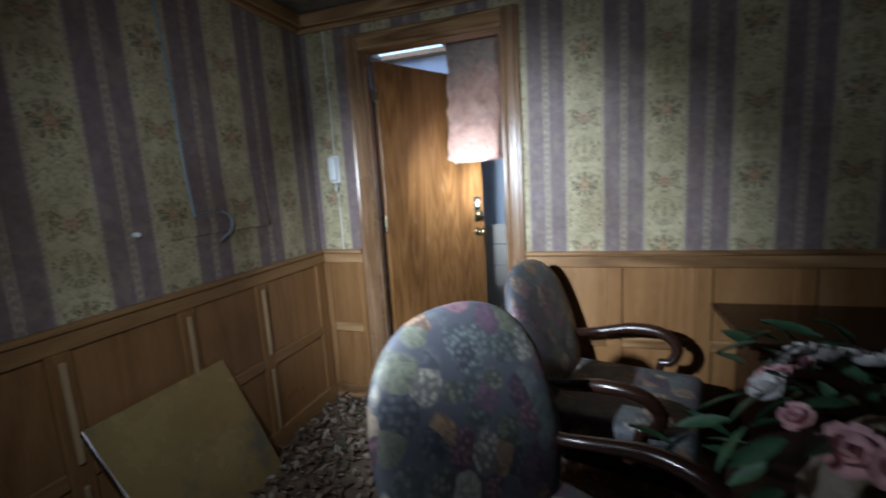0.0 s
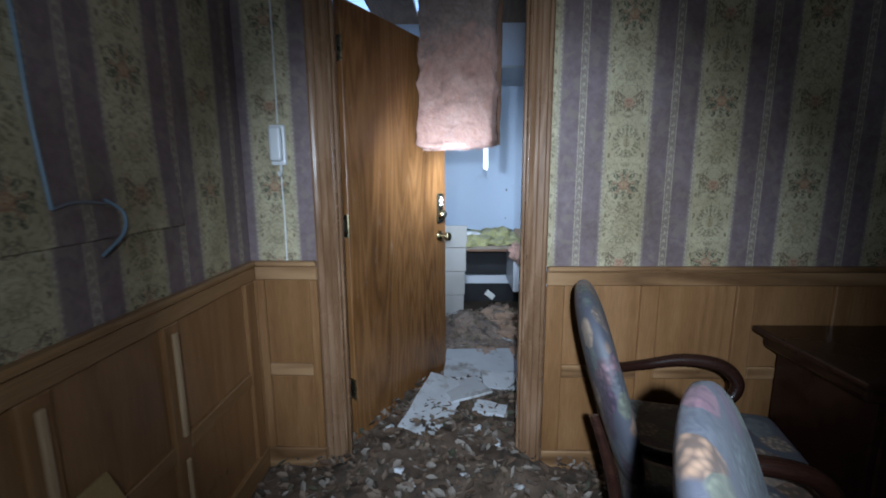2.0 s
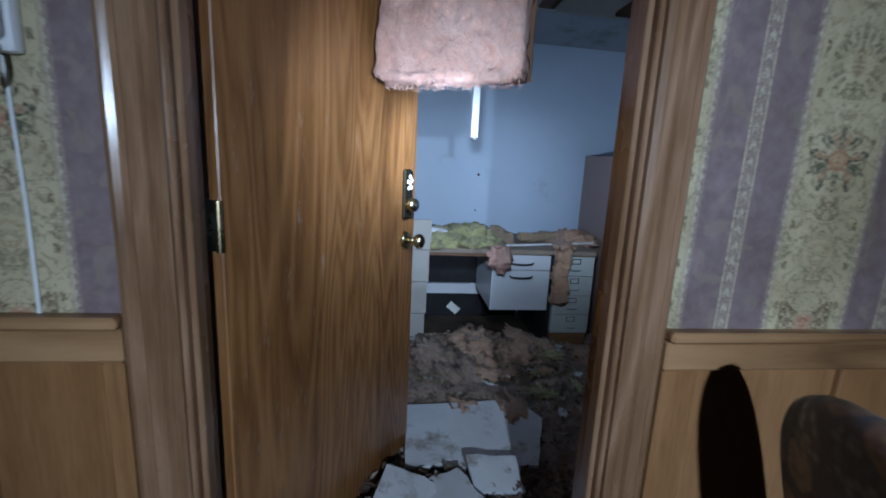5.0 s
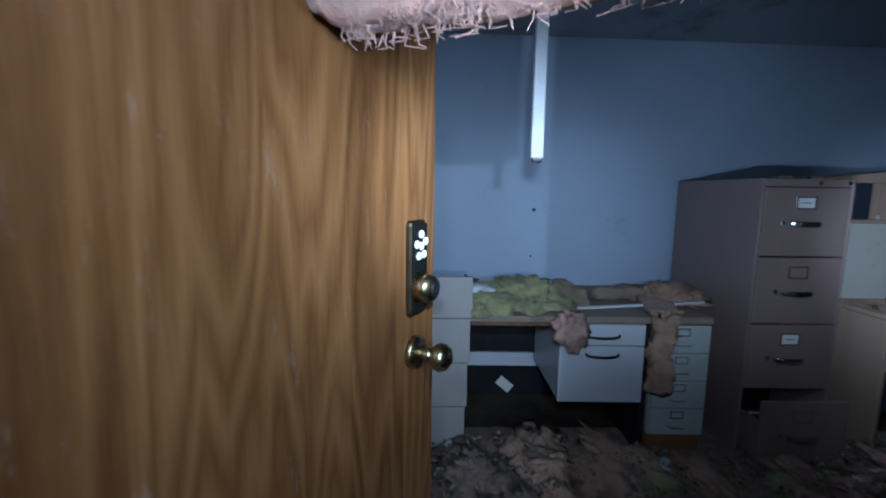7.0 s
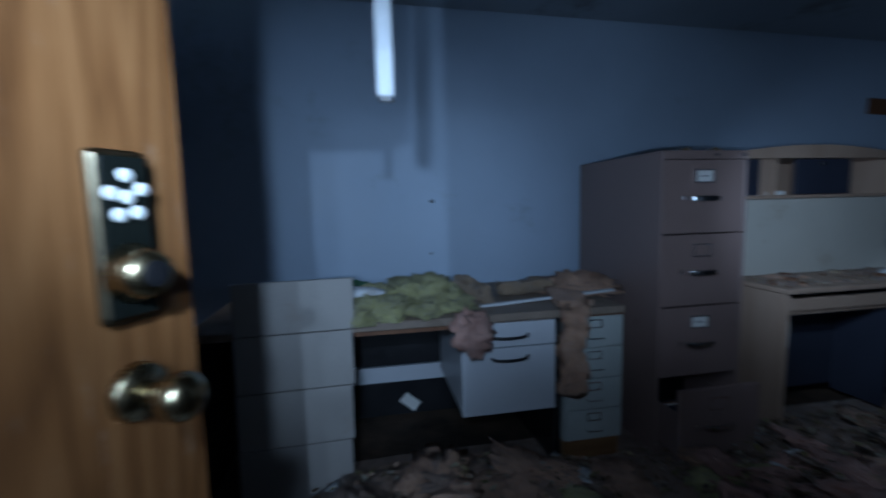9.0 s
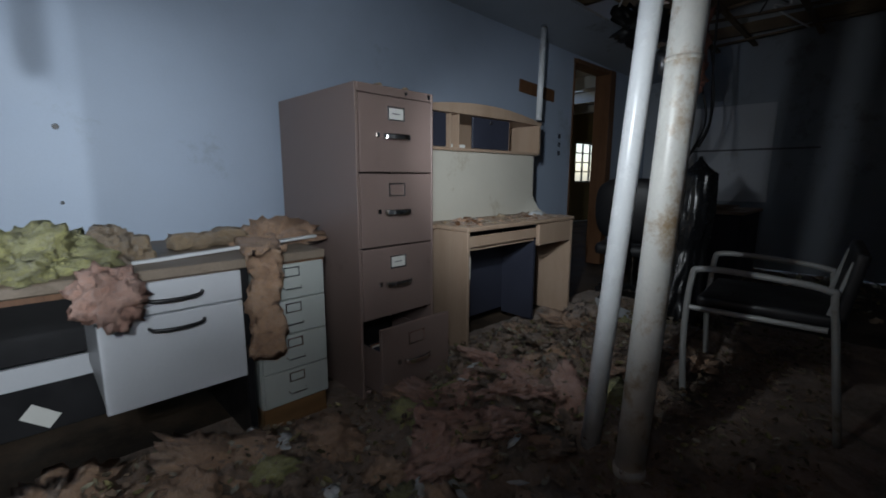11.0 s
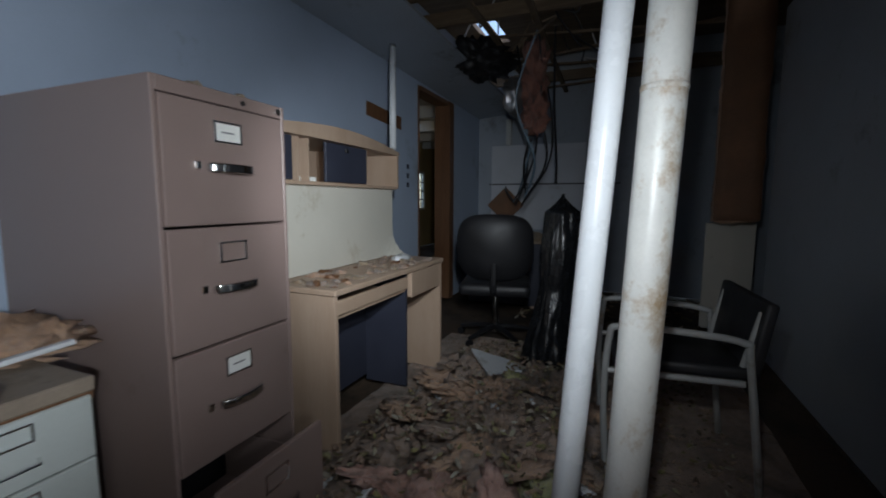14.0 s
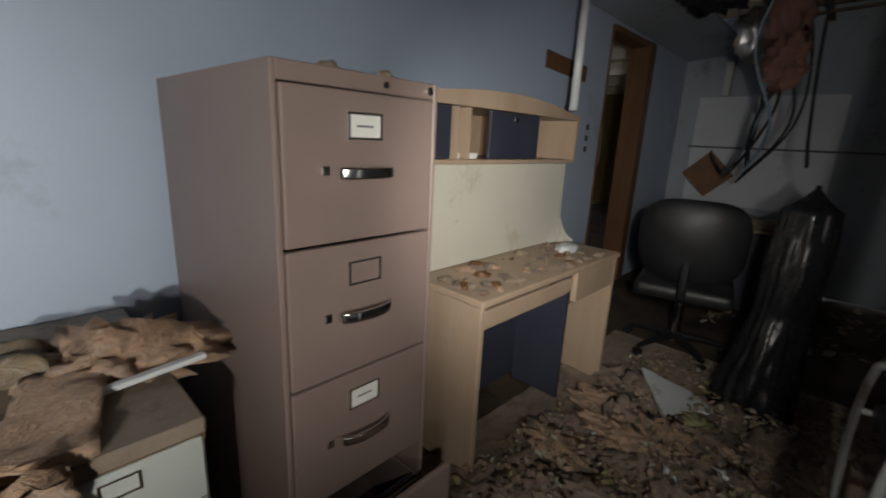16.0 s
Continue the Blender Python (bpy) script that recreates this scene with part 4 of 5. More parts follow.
side = thing("sideboard", "dark mahogany sideboard with an overhanging top", "sideboard", (1.84, 2.50, F))
part("top", boxes((-0.60, 0.60, -0.27, 0.235, 0.66, 0.685), bevel=0.008, seg=2), MAHOGANY, side)
part("moulding", turned(boxes((-0.56, 0.56, -0.235, 0.225, 0.60, 0.659), bevel=0.02, seg=3), Matrix()), MAHOGANY, side)
part("body", boxes((-0.50, 0.50, -0.20, 0.22, 0.10, 0.599), bevel=0.006), MAHOGANY, side)
for s in (-1, 1):
    part("door", boxes((s * 0.245 - 0.235, s * 0.245 + 0.235, -0.214, -0.2005, 0.13, 0.57), bevel=0.006), MAHOGANY, side)
    for y in (-0.17, 0.18):
        part("foot", boxes((s * 0.44 - 0.03, s * 0.44 + 0.03, y - 0.03, y + 0.03, 0, 0.0995), bevel=0.008), MAHOGANY, side)

table = thing("pedestal_table", "dark round pedestal table under a heap of cloth flowers", "table", (1.36, 1.52, F))
part("tabletop", cyl(bmesh.new(), 0.36, 0.36, 0.03, pose(0, 0, 0.575), 48), MAHOGANY, table)
part("pedestal", sweep([(0, 0, 0.56), (0, 0, 0.45), (0, 0, 0.3), (0, 0, 0.12)], [0.03, 0.05, 0.028, 0.06], 14, 5), MAHOGANY, table, "", True)
for k in range(3):
    a = 2.1 * k + 0.4
    part("foot", sweep([(0.03 * math.cos(a), 0.03 * math.sin(a), 0.16), (0.16 * math.cos(a), 0.16 * math.sin(a), 0.12), (0.27 * math.cos(a), 0.27 * math.sin(a), 0.012)], [0.026, 0.022, 0.013], 8, 4), MAHOGANY, table, "", True)


def bloom(radius, seed):
    """A cloth rose: whorls of cupped petals."""
    rnd = random.Random(seed)
    bm = bmesh.new()
    for ring, (count, tilt, size) in enumerate(((4, 18, 0.55), (6, 42, 0.8), (8, 68, 1.0))):
        for k in range(count):
            pet = bmesh.new()
            rows = [[pet.verts.new(((u - 0.5) * radius * size * 0.95 * math.sin(math.pi * min(0.97, 0.25 + 0.6 * w)), (0.16 * math.sin(math.pi * w) - 0.10 * abs(u - 0.5)) * radius, w * radius * size)) for u in (0, 0.33, 0.67, 1)] for w in (0, 0.35, 0.7, 1)]
            for r0, r1 in zip(rows, rows[1:]):
                for i in range(3):
                    pet.faces.new((r0[i], r0[i + 1], r1[i + 1], r1[i]))
            pet.transform(pose(0, 0, 0, 0, 0, 360 * k / count + ring * 25 + rnd.uniform(-9, 9)) @ pose(0, 0, 0, -tilt + rnd.uniform(-7, 7)))
            me = bpy.data.meshes.new("petal")
            pet.to_mesh(me)
            pet.free()
            bm.from_mesh(me)
            bpy.data.meshes.remove(me)
    return bm


flowers = thing("flower_arrangement", "dusty cloth roses in pink and white with green leaves", "artificial flowers", (1.27, 1.52, F + 0.60))
part("basket", lump((0.15, 0.14, 0.20), 5, 0.1, 0.05, 3), TAN, flowers)
for k in range(23):
    a, e = k * 2.4, 0.25 + 1.2 * ((k * 0.618) % 1)
    r = 0.20 + 0.10 * ((k * 0.37) % 1)
    p = Vector((math.cos(a) * math.cos(e) * r * 1.35, math.sin(a) * math.cos(e) * r * 1.2, 0.08 + math.sin(e) * r * 1.05))
    m = Matrix.Translation(p) @ p.normalized().to_track_quat("Z", "Y").to_matrix().to_4x4()
    part("rose", turned(bloom(0.030 + 0.009 * (k % 3), k), m), (PETAL_PINK, PETAL_WHITE, PETAL_PINK, PETAL_ROSE, PETAL_WHITE)[k % 5], flowers, "", True)
rnd = random.Random(4)
for k in range(120):
    a, e = rnd.uniform(0, 6.28), rnd.uniform(-0.2, 1.3)
    r = rnd.uniform(0.15, 0.30)
    p = Vector((math.cos(a) * math.cos(e) * r * 1.3, math.sin(a) * math.cos(e) * r * 1.2, 0.09 + math.sin(e) * r))
    bm = bmesh.new()
    rows = [[bm.verts.new((u * 0.015 * math.sin(math.pi * (0.06 + 0.9 * w)), w * 0.10, -0.02 * w * w + 0.006 * abs(u))) for u in (-1, 0, 1)] for w in (0, 0.25, 0.5, 0.75, 1)]
    for r0, r1 in zip(rows, rows[1:]):
        for i in (0, 1):
            bm.faces.new((r0[i], r0[i + 1], r1[i + 1], r1[i]))
    part("leaf", turned(bm, Matrix.Translation(p) @ pose(0, 0, 0, rnd.uniform(-50, 40), rnd.uniform(-40, 40), math.degrees(a) - 90)), FOLIAGE, flowers, "", True)

# smoked acrylic light cover leaning on the wainscot
pane = thing("light_cover", "dirty amber acrylic light cover leaning against the wainscot", "light cover", (0, 0, 0))
A, B, C = Vector((-0.772, 1.925, 0.665)), Vector((-0.635, 2.055, F + 0.012)), Vector((-0.772, 1.37, 0.665))
U, V = (C - A), (B - A)
W = U.cross(V).normalized()
if W.x < 0:
    W = -W
bm = bmesh.new()
for q in (0, 0.004):
    for u, v in ((0, 0), (1, 0), (1, 1), (0, 1)):
        bm.verts.new(A + U * u + V * v + W * q)
bm.verts.ensure_lookup_table()
for f in ((0, 1, 2, 3), (4, 5, 6, 7), (0, 1, 5, 4), (1, 2, 6, 5), (2, 3, 7, 6), (3, 0, 4, 7)):
    bm.faces.new([bm.verts[k] for k in f])
part("sheet", bm, GOLD, pane)
part("metal_edge", sweep([A + U * 1.004, A + U * 1.004 + V], [0.008, 0.008], 8), CHROME, pane, "bright metal edge strip")

# ---- litter on the floors ----


def flakes(name, count, area, z0, size, material, label, seed, mound=None, curl=0.5):
    """Leaf-like scraps lying about; mound(x, y) gives the height of the heap."""
    r = np.random.RandomState(seed)
    verts, faces = [], []
    for k in range(count):
        x, y = r.uniform(area[0], area[1]), r.uniform(area[2], area[3])
        h = z0 + (mound(x, y) if mound else 0) + r.uniform(0, 0.02)
        if mound and mound(x, y) < 0.004 and r.rand() < 0.6:
            continue
        s = size * r.uniform(0.45, 1.5)
        m = Euler((r.normal(0, 0.35), r.normal(0, 0.35), r.uniform(0, 6.28))).to_matrix()
        n = len(verts)
        shape = [(-1, -0.1), (-0.45, -0.5), (0.2, -0.55), (1, 0.05), (0.4, 0.5), (-0.4, 0.45)]
        mid = m @ Vector((0, 0, -curl * s * 0.3))
        verts.append((x + mid.x, y + mid.y, h + mid.z + 0.006))
        for px, py in shape:
            v = m @ Vector((px * s * r.uniform(0.75, 1.2), py * s * r.uniform(0.7, 1.2), curl * s * 0.35 * r.rand()))
            verts.append((x + v.x, y + v.y, max(F + 0.002, h + v.z + 0.006)))
        faces += [(n, n + 1 + i, n + 1 + (i + 1) % 6) for i in range(6)]
    me = bpy.data.meshes.new(name)
    me.from_pydata(verts, [], faces)
    me.materials.append(material)
    return tagged(new(name, me), label, "debris", kind="stuff")


def hump(cx, cy, rx, ry, h):
    return lambda x, y: h * max(0.0, 1 - ((x - cx) / rx) ** 2 - ((y - cy) / ry) ** 2)


def bed(name, area, cells, height, material, label, seed):
    """Uneven layer of matted litter over the floor."""
    x0, x1, y0, y1 = area
    off = Vector((seed, seed, 0))
    bm = bmesh.new()
    nx, ny = int((x1 - x0) / cells), int((y1 - y0) / cells)
    g = []
    for i in range(nx + 1):
        row = []
        for j in range(ny + 1):
            x, y = x0 + (x1 - x0) * i / nx, y0 + (y1 - y0) * j / ny
            n = noise.noise(Vector((x * 5, y * 5, 0)) + off) * 0.5 + noise.noise(Vector((x * 15, y * 15, 0)) + off) * 0.3 + noise.noise(Vector((x * 42, y * 42, 0)) + off) * 0.2
            row.append(bm.verts.new((x, y, F - 0.004 + max(-0.004, height(x, y) * (0.75 + 1.3 * n)))))
        g.append(row)
    for i in range(nx):
        for j in range(ny):
            f = bm.faces.new((g[i][j], g[i + 1][j], g[i + 1][j + 1], g[i][j + 1]))
            f.smooth = True
    return tagged(part(name, bm, material), label, "debris", kind="stuff")


parlour = lambda x, y: 0.035 * min(1, max(0, (x + 0.85) / 0.15)) * min(1, max(0, (2.2 - x))) + hump(0.05, 3.1, 0.7, 0.9, 0.05)(x, y)
office = lambda x, y: 0.012 + max(hump(0.45, 4.55, 0.75, 0.30, 0.13)(x, y), hump(0.35, 4.15, 0.8, 0.45, 0.06)(x, y), hump(2.2, 4.25, 0.95, 0.62, 0.16)(x, y), hump(1.65, 4.22, 0.5, 0.42, 0.13)(x, y), hump(3.0, 4.2, 0.9, 0.6, 0.08)(x, y), hump(1.0, 3.9, 0.6, 0.5, 0.03)(x, y))
bed("leaf_litter_bed", (WX + 0.03, 1.2, 0.9, 3.35), 0.025, parlour, MULCH, "sodden mat of leaf litter", 3)
flakes("leaf_litter", 5200, (WX + 0.05, 1.1, 0.9, 3.45), F, 0.021, LEAVES, "dead leaves and flakes of plaster over the carpet", 1, parlour)
bed("debris_bed", (-0.3, 3.8, 3.1, 4.95), 0.02, office, HEAP, "heap of torn brown insulation and plaster", 8)
flakes("debris_scraps", 5200, (-0.2, 3.7, 3.3, 4.75), F - 0.008, 0.014, SCRAPS, "scraps of glass wool, plaster and paper", 2, office, 0.9)
flakes("recess_scraps", 420, (4.35, 5.8, 1.6, 4.6), F, 0.035, SCRAPS, "scattered scraps on the dark floor", 5)

def rubble(name, count, area, height, size, material, label, seed):
    """Torn wads of wool half sunk in the heap."""
    r = random.Random(seed)
    pieces = []
    while len(pieces) < count:
        x, y = r.uniform(area[0], area[1]), r.uniform(area[2], area[3])
        h = height(x, y)
        if h < 0.02:
            continue
        s = size * r.uniform(0.5, 1.5)
        pieces.append(turned(lump((s, s * r.uniform(0.5, 0.95), s * r.uniform(0.14, 0.30)), r.uniform(0, 50), 0.55, 0.34, 4 if size > 0.05 else 3, 2.6, False), pose(x, y, F + h * 0.85, r.uniform(-28, 28), r.uniform(-28, 28), r.uniform(0, 360))))
    return tagged(part(name, merged(*pieces), material), label, "debris", kind="stuff")


rubble("torn_wool", 46, (0.0, 3.4, 3.7, 4.7), office, 0.085, HEAP, "wads of torn brown wool on the heap", 1)
rubble("torn_wool", 44, (0.2, 2.9, 3.8, 4.65), office, 0.10, PINK_DIRTY, "wads of dirty pink wool on the heap", 2)
rubble("torn_wool", 16, (0.0, 3.0, 3.8, 4.65), office, 0.06, YELLOW, "wads of yellowed wool on the heap", 3)
rubble("torn_wool", 34, (0.0, 3.2, 3.8, 4.7), office, 0.035, PLASTER, "plaster crumbs on the heap", 4)
rubble("torn_wool", 26, (1.30, 1.95, 4.0, 4.5), office, 0.085, PINK, "fresh pink wool torn over the heap", 6)
rubble("parlour_crumbs", 40, (-0.6, 0.7, 1.9, 3.5), parlour, 0.022, PLASTER, "plaster crumbs in the leaf litter", 5)

# broken ceiling board in the doorway
for k, (pts, x, y, z, rz, tilt) in enumerate((
        ([(-0.06, -0.24), (0.12, -0.25), (0.17, 0.02), (0.10, 0.23), (-0.08, 0.26)], -0.10, 3.16, 0.150, -18, 5),
        ([(-0.13, -0.10), (0.10, -0.14), (0.14, 0.10), (-0.06, 0.14)], 0.09, 3.26, 0.165, 30, -7),
        ([(-0.30, -0.20), (0.22, -0.24), (0.36, 0.06), (0.28, 0.22), (-0.26, 0.20)], 0.26, 3.72, 0.110, 4, 2),
        ([(-0.10, -0.07), (0.09, -0.09), (0.12, 0.07), (-0.08, 0.09)], 0.29, 3.40, 0.150, 10, 9),
        ([(-0.08, -0.04), (0.08, -0.05), (0.09, 0.04), (-0.07, 0.05)], 0.22, 3.10, 0.148, -12, 4),
        ([(-0.30, -0.10), (0.24, -0.12), (0.30, 0.08), (-0.2, 0.12)], 1.18, 4.02, 0.085, 25, 3))):
    single("plaster_slab", shard(pts, 0.013, k), PLASTER, "broken white ceiling board lying in litter", "plaster", pose(x, y, F + z - 0.055, tilt, tilt * 0.6, rz), "broken ceiling boards")
single("plaster_slab", shard([(-0.20, -0.12), (0.03, -0.07), (0.25, -0.17), (0.12, 0.04), (-0.05, 0.20)], 0.012, 31), PLASTER, "white board scrap propped on the debris heap", "plaster", pose(3.05, 4.36, F + 0.10, 10, 12, -30), "broken ceiling boards")
single("bent_wire", sweep([(0, 0, 0.03), (0.1, -0.1, 0.05), (0.25, -0.16, 0.045), (0.42, -0.26, 0.03)], [0.004] * 4, 6, 5), PLASTER, "pale bent wire lying on leaf litter", "wire", pose(-0.08, 2.55, F + 0.02))

# ---- insulation in and about the doorway ----
dx, dy = 0.235 + 0.141, 3.155 - 3.352
batt = thing("hanging_insulation", "pink glass wool batt hanging down in the doorway", "insulation", (0.047, 3.30, 1.476), math.degrees(math.atan2(dy, dx)))
part("wool", slab(0.415, 0.085, 1.274, 0.016, 2.0, 0.017, 0.02), BATT, batt)
part("backing_paper", turned(slab(0.43, 0.006, 1.26, 0.05, 3.0, 0.006, 0.02), pose(0, 0.066, 0.012)), BROWN_PAPER, batt, "brown paper backing")
rnd = random.Random(21)
strands = []
for k in range(110):
    fx, fy = rnd.uniform(-0.2, 0.2), rnd.uniform(-0.04, 0.045)
    strands.append(sweep([(fx, fy, 0.015), (fx + rnd.uniform(-0.012, 0.012), fy + rnd.uniform(-0.01, 0.01), -0.004), (fx + rnd.uniform(-0.022, 0.022), fy + rnd.uniform(-0.014, 0.014), rnd.uniform(-0.012, -0.003))], [0.0018, 0.0012, 0.0006], 4))
tagged(part("fringe", merged(*strands), PINK, batt, "loose fibres along the cut end"), kind="stuff")
tube = thing("hanging_tube", "white lamp tube channel hanging from the ceiling", "tube", (0.249, 3.989, 1.379))
part("channel", boxes((-0.016, 0.016, -0.012, 0.012, 0, 1.371), bevel=0.003), ENAMEL, tube)
part("end_cap", boxes((-0.013, 0.013, -0.010, 0.010, -0.012, -0.0005), bevel=0.003), CHROME, tube)

# ---- office: long desk ----
desk = thing("office_desk", "dirty brown desk with a dark kneehole and white modesty rail", "desk", (0.30, 4.73, F))
part("desktop", boxes((-0.75, 0.955, 0, 0.68, 0.64, 0.672), bevel=0.004), DESKTOP, desk)
part("front_rail", boxes((-0.155, 0.955, 0.012, 0.03, 0.622, 0.6395)), JAMB_WOOD, desk)
part("modesty_panel", boxes((-0.70, 0.62, 0.60, 0.62, 0.28, 0.639)), BLACK, desk)
part("modesty_panel", boxes((-0.70, 0.62, 0.61, 0.63, 0.0, 0.185)), BLACK, desk)
part("white_rail", boxes((-0.70, 0.62, 0.59, 0.608, 0.19, 0.272)), WHITE_LAM, desk, "white laminate rail")
part("side_leg", boxes((0.642, 0.668, 0.004, 0.64, 0, 0.639), bevel=0.003), BLACK, desk)
part("side_leg", boxes((-0.74, -0.714, 0.004, 0.64, 0, 0.639), bevel=0.003), BLACK, desk)
single("paper_label", boxes((-0.05, 0.05, -0.001, 0.001, -0.03, 0.03)), CARD, "small white label stuck on dark board", "label", pose(0.40, 5.335, 0.125, 0, 40, 0))

ped = thing("drawer_pedestal", "white two-drawer pedestal with black bow handles", "drawer unit", (0.745, 4.725, 0.325))
part("body", boxes((-0.192, 0.192, 0.016, 0.52, 0, 0.372), bevel=0.003), WHITE_LAM, ped)
for z0, z1, hz in ((0.275, 0.372, 0.325), (0.0, 0.270, 0.235)):
    d = part("drawer", boxes((-0.195, 0.195, -0.004, 0.0155, z0, z1), bevel=0.003), WHITE_LAM, ped)
    part("handle", sweep([(-0.075, -0.006, hz), (-0.06, -0.024, hz - 0.006), (0, -0.032, hz - 0.008), (0.06, -0.024, hz - 0.006), (0.075, -0.006, hz)], [0.005, 0.006, 0.006, 0.006, 0.005], 8, 5), BLACK, d, "black bow handle", True)

small = thing("small_cabinet", "cream steel four-drawer cabinet on a rotten wooden plinth", "cabinet", (1.12, 4.735, F))
part("plinth", boxes((-0.125, 0.13, 0.02, 0.5, 0, 0.093), bevel=0.004), OAK_X, small, "water-stained wooden plinth")
part("body", boxes((-0.13, 0.135, 0.014, 0.55, 0.0935, 0.638), bevel=0.004), CREAM_STEEL, small)
for k in range(4):
    z = 0.10 + 0.134 * k
    d = part("drawer", boxes((-0.124, 0.129, 0.0, 0.0135, z, z + 0.130), bevel=0.003), CREAM_STEEL, small)
    part("label_holder", merged(boxes((-0.03, 0.03, -0.004, -0.0005, z + 0.082, z + 0.086), (-0.03, 0.03, -0.004, -0.0005, z + 0.114, z + 0.118), (-0.03, -0.026, -0.004, -0.0005, z + 0.0865, z + 0.1135), (0.026, 0.03, -0.004, -0.0005, z + 0.0865, z + 0.1135))), CHROME, d)
    part("handle", sweep([(-0.035, 0.0, z + 0.045), (-0.03, -0.014, z + 0.04), (0.03, -0.014, z + 0.04), (0.035, 0.0, z + 0.045)], [0.003] * 4, 6), CHROME, d)

board = thing("foam_board", "tall beige foam board with scored lines standing by the desk", "board", (-0.045, 4.70, F + 0.01), 2, rx=-1)
for k, (z0, z1) in enumerate(((0.0, 0.228), (0.232, 0.438), (0.442, 0.648), (0.652, 0.84))):
    part("segment", boxes((-0.235 + 0.004 * k, 0.165 + 0.009 * k, 0, 0.022, z0, z1), bevel=0.002), TILEBOARD, board)

# wool and rubbish on the desk
TOP = F + 0.672


def clump(name, at, size, seed, mat, label, rz=0.0, rough=0.4, fine=0.16):
    return single(name, lump(size, seed, rough, fine * 0.7, 5), mat, label, "insulation", pose(*at, 0, 0, rz), "torn insulation")


clump("insulation_clump", (0.42, 4.98, TOP), (0.19, 0.22, 0.115), 1, YELLOW, "yellow-green glass wool clump on the desk", 10, 0.45, 0.22)
clump("insulation_clump", (0.21, 4.93, TOP), (0.19, 0.22, 0.10), 2, YELLOW, "dirty glass wool matted on the desk", 40)
clump("insulation_clump", (0.64, 5.02, TOP), (0.095, 0.15, 0.095), 3, TAN, "brown torn insulation on the desk", 15)
single("insulation_strip", turned(lump((0.085, 0.072, 0.028), 4, 0.5, 0.35, 4, flat=False), pose(0, 0, 0, 70, 24, 0)), PINK, "pale pink wool hanging over the desk edge", "insulation", pose(0.585, 4.675, TOP - 0.055, 0, 0, 10), "torn insulation")
single("insulation_strip", slab(0.27, 0.12, 0.06, 0.014, 7, 0.022), TAN, "folded yellow insulation strip on the desk", "insulation", pose(0.95, 5.10, TOP + 0.002, 0, 0, -4), "torn insulation")
single("insulation_strip", turned(lump((0.18, 0.10, 0.085), 9, 0.75, 0.45, 4), Matrix()), PINK_DIRTY, "crumpled tan insulation on the desk corner", "insulation", pose(1.17, 5.05, TOP, 0, 0, -28), "torn insulation")
single("insulation_strip", turned(slab(0.105, 0.03, 0.40, 0.011, 12, 0.030, 0.012), pose(0, 0, -0.37)), PINK_DIRTY, "strip of pink-brown wool hanging down the desk front", "insulation", pose(1.02, 4.692, TOP + 0.01, 4, 2, 0), "torn insulation")
single("insulation_strip", slab(0.15, 0.30, 0.03, 0.02, 15, 0.012), PINK_DIRTY, "brown wool lying across the desk", "insulation", pose(1.06, 4.87, TOP + 0.001, 0, 0, -12), "torn insulation")
single("wood_batten", boxes((-0.33, 0.33, -0.010, 0.010, 0, 0.012), bevel=0.002), PLASTER, "thin pale batten lying on the desk", "batten", pose(0.99, 4.895, TOP + 0.008, 0, -2, 5))
single("plaster_chunk", lump((0.11, 0.05, 0.032), 21, 0.35, 0.15, 3), PLASTER, "white plaster chunk on the wool on the desk", "plaster", pose(0.16, 4.86, TOP + 0.085, 0, 0, 14))
single("leaf_clump", lump((0.07, 0.06, 0.05), 24, 0.7, 0.4, 3), FOLIAGE, "dark clump of moss on the desk", "debris", pose(0.14, 5.08, TOP + 0.05))
# Flat black discs: the dark inside two wall holes, given as colour.
for k, (x, z) in enumerate(((0.56, 1.186), (0.55, 0.903))):
    single("wall_hole", cyl(bmesh.new(), 0.011 - 0.004 * k, 0.009 - 0.004 * k, 0.003, pose(0, 0, 0, 90), 10), BLACK, "black disc standing for a dark hole in the blue wall", "wall plug", pose(x, BACK - 0.0015, z))

# ---- filing cabinet ----
fc = thing("filing_cabinet", "tall taupe steel filing cabinet, bottom drawer pulled open", "filing cabinet", (1.40, 4.72, F), 0.4)
CW, CD, CH = 0.41, 0.672, 1.305
for x in (0.0, CW - 0.012):
    part("side_panel", boxes((x, x + 0.012, 0, CD, 0, CH), bevel=0.002), TAUPE, fc)
part("back_panel", boxes((0.0125, CW - 0.0125, CD - 0.01, CD, 0, CH - 0.0125)), TAUPE, fc)
part("top_panel", boxes((0.0125, CW - 0.0125, 0.012, CD, CH - 0.012, CH)), TAUPE, fc)
part("top_rail", boxes((0.0125, CW - 0.0125, 0.0, 0.0115, CH - 0.035, CH), bevel=0.002), TAUPE, fc)
part("kick_rail", boxes((0.0125, CW - 0.0125, 0.0, 0.0115, 0, 0.03)), TAUPE, fc)
# Black sheet added across the hollow, so the shade inside is its colour.
part("inner_wall", boxes((0.0125, CW - 0.0125, 0.30, 0.31, 0.03, CH - 0.04)), BLACK, fc)
part("lock", cyl(bmesh.new(), 0.009, 0.009, 0.008, pose(CW - 0.032, -0.004, CH - 0.018, 90), 16), CHROME, fc, "round chrome lock")
part("lock_plug", cyl(bmesh.new(), 0.007, 0.007, 0.004, pose(CW * 0.62, -0.001, CH - 0.018, 90), 12), BLACK, fc)
dh = (CH - 0.065) / 4
